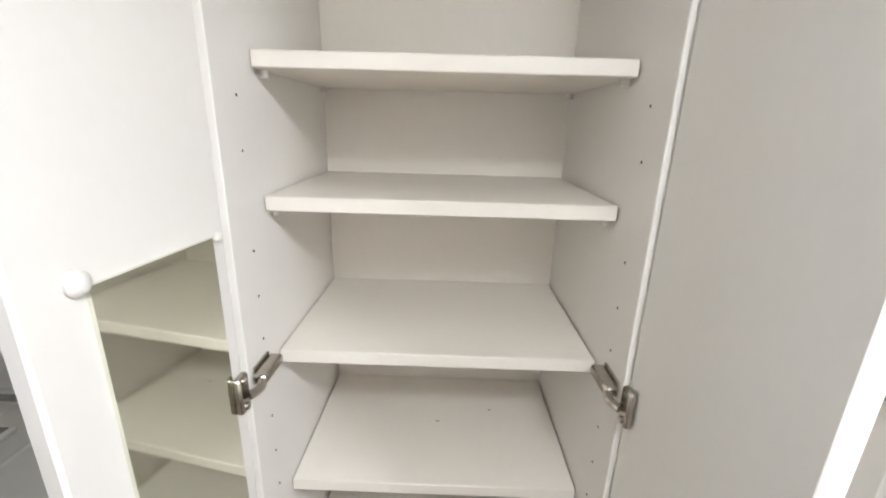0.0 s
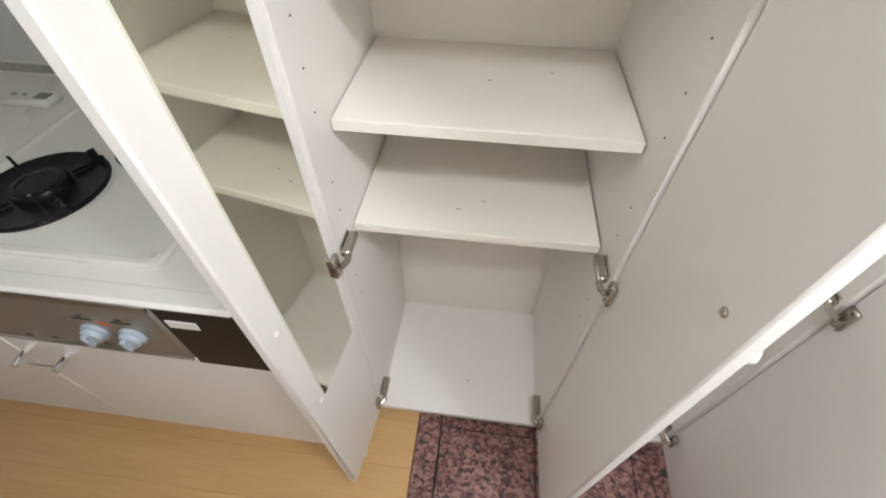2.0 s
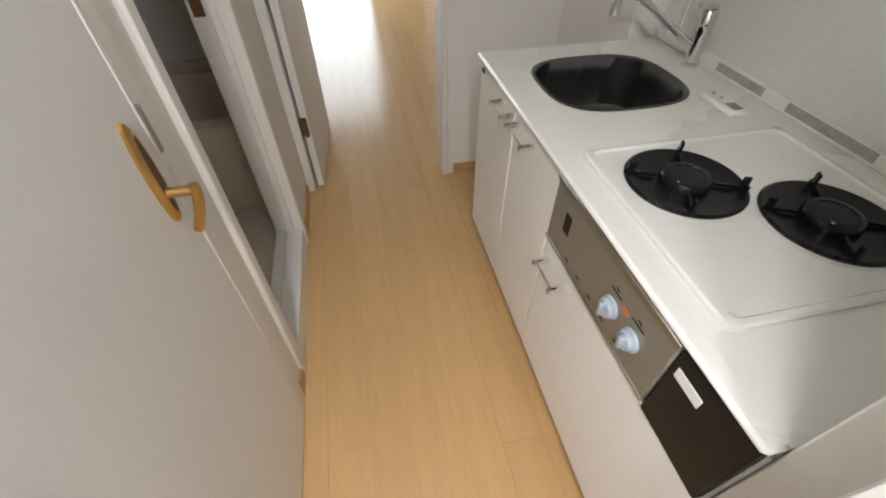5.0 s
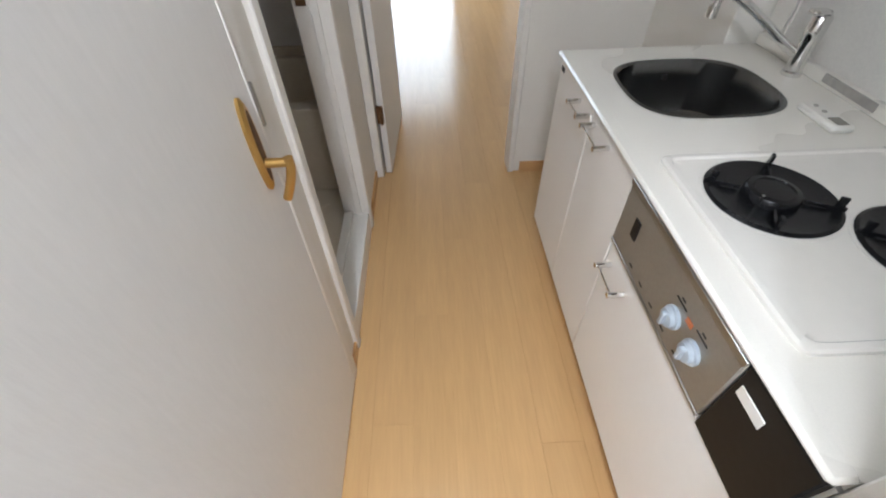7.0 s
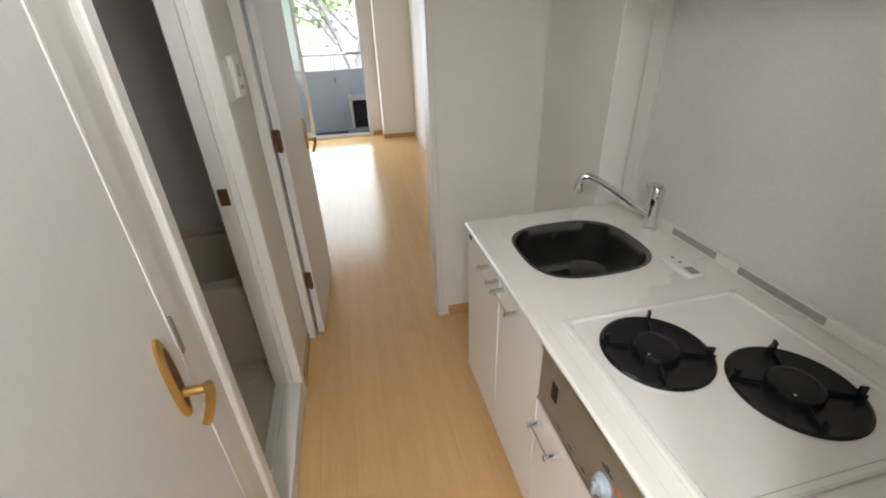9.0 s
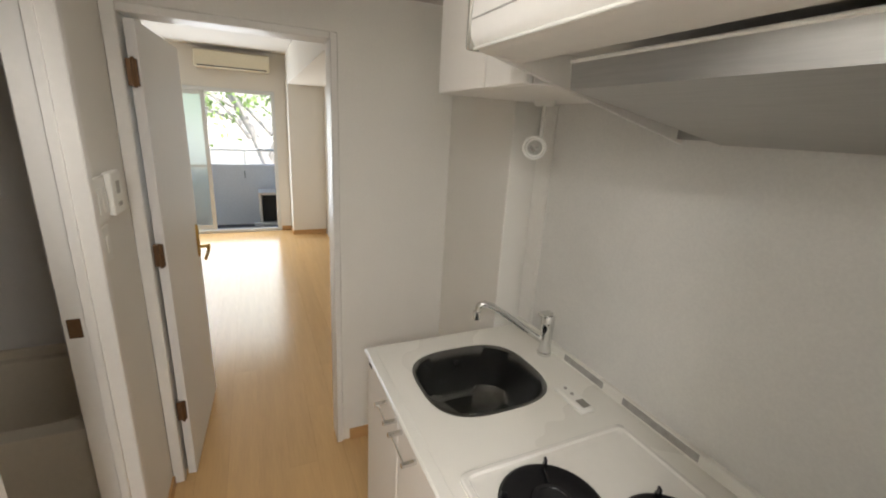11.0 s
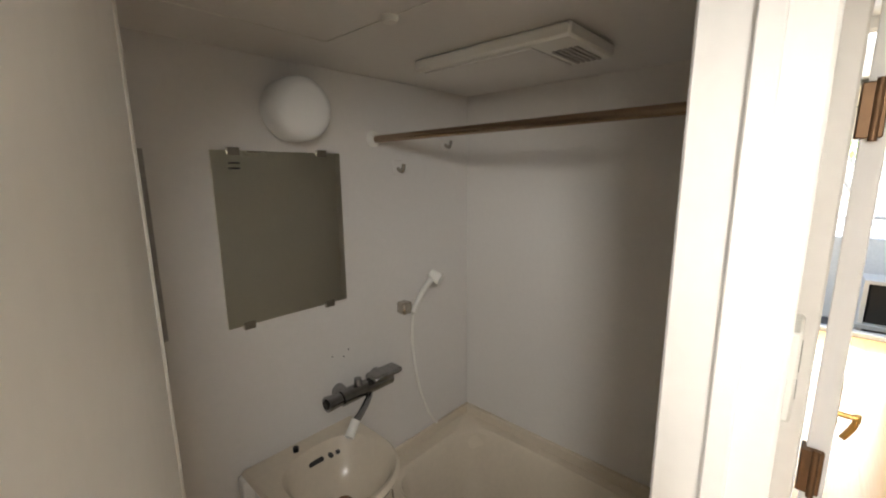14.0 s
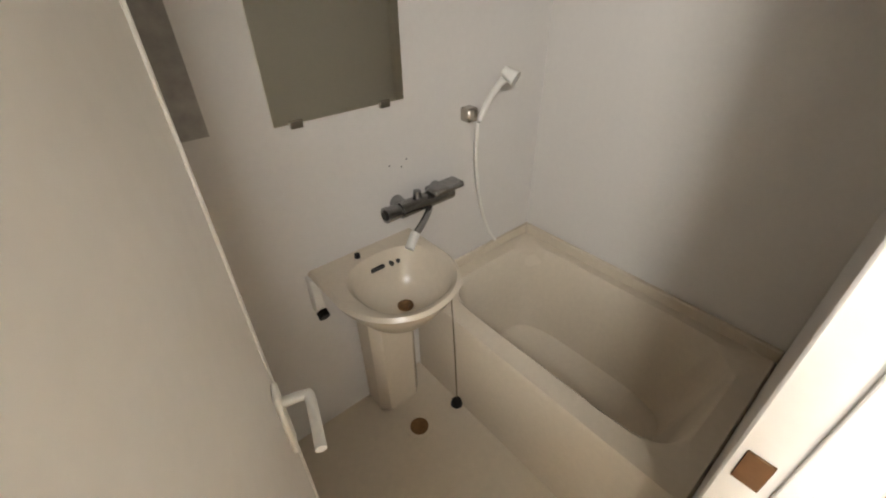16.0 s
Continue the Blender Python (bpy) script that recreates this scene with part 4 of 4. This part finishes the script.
pane = part("pane", boxes((-6.690, -6.684, -0.97, -0.26, 0.11, 1.87)), FROST, sash, "frosted glass pane")
pane.visible_shadow = False

# ---- outside ----
structure("ground", boxes((-60, -7.9, -60, 60, -0.6, -0.5)), GRASS, "pale sunlit ground beyond the balcony", "ground")
structure("balcony_floor", boxes((-7.9, -6.78, -3.0, 3.0, -0.3, -0.14)), SLAB, "dark balcony floor", "floor")
structure("balcony_parapet", boxes((-7.9, -7.75, -3.0, 3.0, -0.6, 0.86)), CONCRETE, "pale painted balcony parapet", "parapet")
structure("balcony_side", boxes((-7.75, -6.78, 0.98, 1.06, -0.14, 2.3)), CONCRETE, "pale balcony side wall", "wall")
rail = thing("balcony_rail", (-7.82, 0, 0.86), "pale metal rail on posts above the parapet", "rail")
part("bar", cylinder((-7.82, -3.0, 1.10), (-7.82, 3.0, 1.10), 0.022), ALU, rail)
for y in (-2.2, -1.0, 0.2, 1.4, 2.6):
    part("post", cylinder((-7.82, y, 0.86), (-7.82, y, 1.10), 0.013, n=10), ALU, rail)
hk = thing("parapet_hook", (-7.74, 0.18, 0.72), "small grey hook on the balcony parapet", "hook")
part("hook", tube([(-7.75, 0.18, 0.76), (-7.71, 0.18, 0.74), (-7.70, 0.18, 0.68), (-7.72, 0.18, 0.66)], 0.01), STEEL, hk)
unit = thing("outdoor_unit", (-7.3, 0.6, -0.14), "white open-sided outdoor box with a dark inside", "outdoor unit")
part("shell", boxes((-7.5, -7.1, 0.36, 0.40, -0.14, 0.50), (-7.5, -7.1, 0.40, 0.95, 0.46, 0.50), (-7.5, -7.46, 0.40, 0.95, -0.14, 0.46), bevel=0.004), PAINT, unit)
# dark block fills the opening in place of its shade
part("shade_core", boxes((-7.45, -7.15, 0.42, 0.93, -0.13, 0.45)), DARK, unit, "black block painting the shade inside the box")
part("foot_rail", boxes((-7.15, -7.05, 0.28, 0.95, -0.02, 0.03), bevel=0.004), ALU, unit)


def tree(base, lean, height, seed, crown_n):
    rnd = random.Random(seed)
    t = thing("tree", base, "leafy green tree with pale slanting trunk", "tree", "trees beyond the balcony")
    b = Vector(base)
    top = b + Vector((lean[0], lean[1], height))
    trunk = bmesh.new()
    def limb(p, q, r0, r1):
        mid = (p + q) / 2 + Vector((rnd.uniform(-.15, .15), rnd.uniform(-.2, .2), 0))
        cyl(trunk, p, mid, r0, (r0 + r1) / 2, 10)
        cyl(trunk, mid, q, (r0 + r1) / 2, r1, 10)
    limb(b, top, 0.13, 0.07)
    tips = []
    for k in range(6):
        s = 0.45 + 0.1 * k
        p = b.lerp(top, min(s, 1))
        q = p + Vector((rnd.uniform(-1.4, 1.4), rnd.uniform(-1.6, 1.6), rnd.uniform(0.5, 1.5)))
        limb(p, q, 0.05, 0.02)
        tips.append(q)
    part("trunk", trunk, BARK, t)
    verts, faces = [], []
    for k in range(crown_n):
        c = rnd.choice(tips) + Vector((rnd.gauss(0, .6), rnd.gauss(0, .7), rnd.gauss(0.1, .45)))
        q = Euler((rnd.uniform(0, 6), rnd.uniform(0, 6), rnd.uniform(0, 6))).to_matrix()
        i = len(verts)
        for v in ((-.09, 0, 0), (0, -.045, .01), (.09, 0, 0), (0, .045, .01)):
            verts.append(c + q @ Vector(v))
        faces.append((i, i + 1, i + 2, i + 3))
    me = bpy.data.meshes.new("crown")
    me.from_pydata(verts, [], faces)
    me.materials.append(LEAF)
    ob = new("crown", me)
    ob.parent = t
    ob.matrix_parent_inverse = Matrix.Translation(-t.location)


tree((-11.5, 1.0, -0.5), (-0.3, -1.6, 3.6), 3.6, 1, 800)
tree((-12.0, 0.4, -0.5), (0.2, 0.9, 3.8), 3.8, 2, 800)
tree((-14.5, -1.2, -0.5), (0.0, 0.5, 4.0), 4.0, 3, 800)
tree((-16.0, 2.6, -0.5), (0.0, -0.6, 4.2), 4.2, 4, 800)
# washed-out distance is painted: pale colour with soft blotches as haze
structure("backdrop", boxes((-45, -44, -40, 40, -0.5, 5)), material("painted_haze", (0.72, 0.70, 0.62), 0.9, grain=3, vary=0.5, blotch=0.4), "plain backdrop, bright haze over far houses and trees painted into its colour", "backdrop")

# ---- entrance floor ----
structure("floor_entrance", boxes((0.132, 1.5, -0.3, 1.41, -0.12, -0.028)), DARK, "mortar bed of the entrance floor", "floor")
sill = structure("entrance_nosing", boxes((0.058, 0.130, -0.1, 1.30, -0.10, 0.0), bevel=0.002), GRANITE, "polished red-brown granite edge of the entrance step", "step")
ent = bpy.data.objects["floor_entrance"]
for i in range(4):
    for j in range(5):
        part("tile", boxes((0.134 + 0.3 * i, 0.431 + 0.3 * i, -0.1 + 0.3 * j, 0.197 + 0.3 * j, -0.028, -0.012), bevel=0.001), GRANITE, ent)

# ---- floor boards ----
boards = structure("floor", boxes((-6.66, 0.056, -1.5, 1.31, -0.0118, -0.0030)), WOOD, "light honey-coloured wooden floor boards", "floor")
W, L, GAP = 0.135, 1.8, 0.0007
meshes = {}
row = 0
y = -1.5
while y < 1.31 - 0.01:
    w = min(W, 1.31 - y)
    x = -6.66 - (row * 0.43) % L
    while x < 0.056:
        a, b2 = max(x, -6.66), min(x + L, 0.056)
        keep = not (a >= -2.08 and y + w < -0.12)
        if b2 - a > 0.02 and keep:
            key = (round(b2 - a, 3), round(w, 3))
            if key not in meshes:
                bm = boxes((0, key[0] - GAP, 0, key[1] - GAP, -0.0029, 0), bevel=0)
                me = bpy.data.meshes.new("board")
                bm.to_mesh(me)
                bm.free()
                me.materials.append(WOOD)
                meshes[key] = me
            ob = new("board", meshes[key])
            ob.location = (a, y, 0)
            ob.parent = boards
        x += L
    y += W
    row += 1
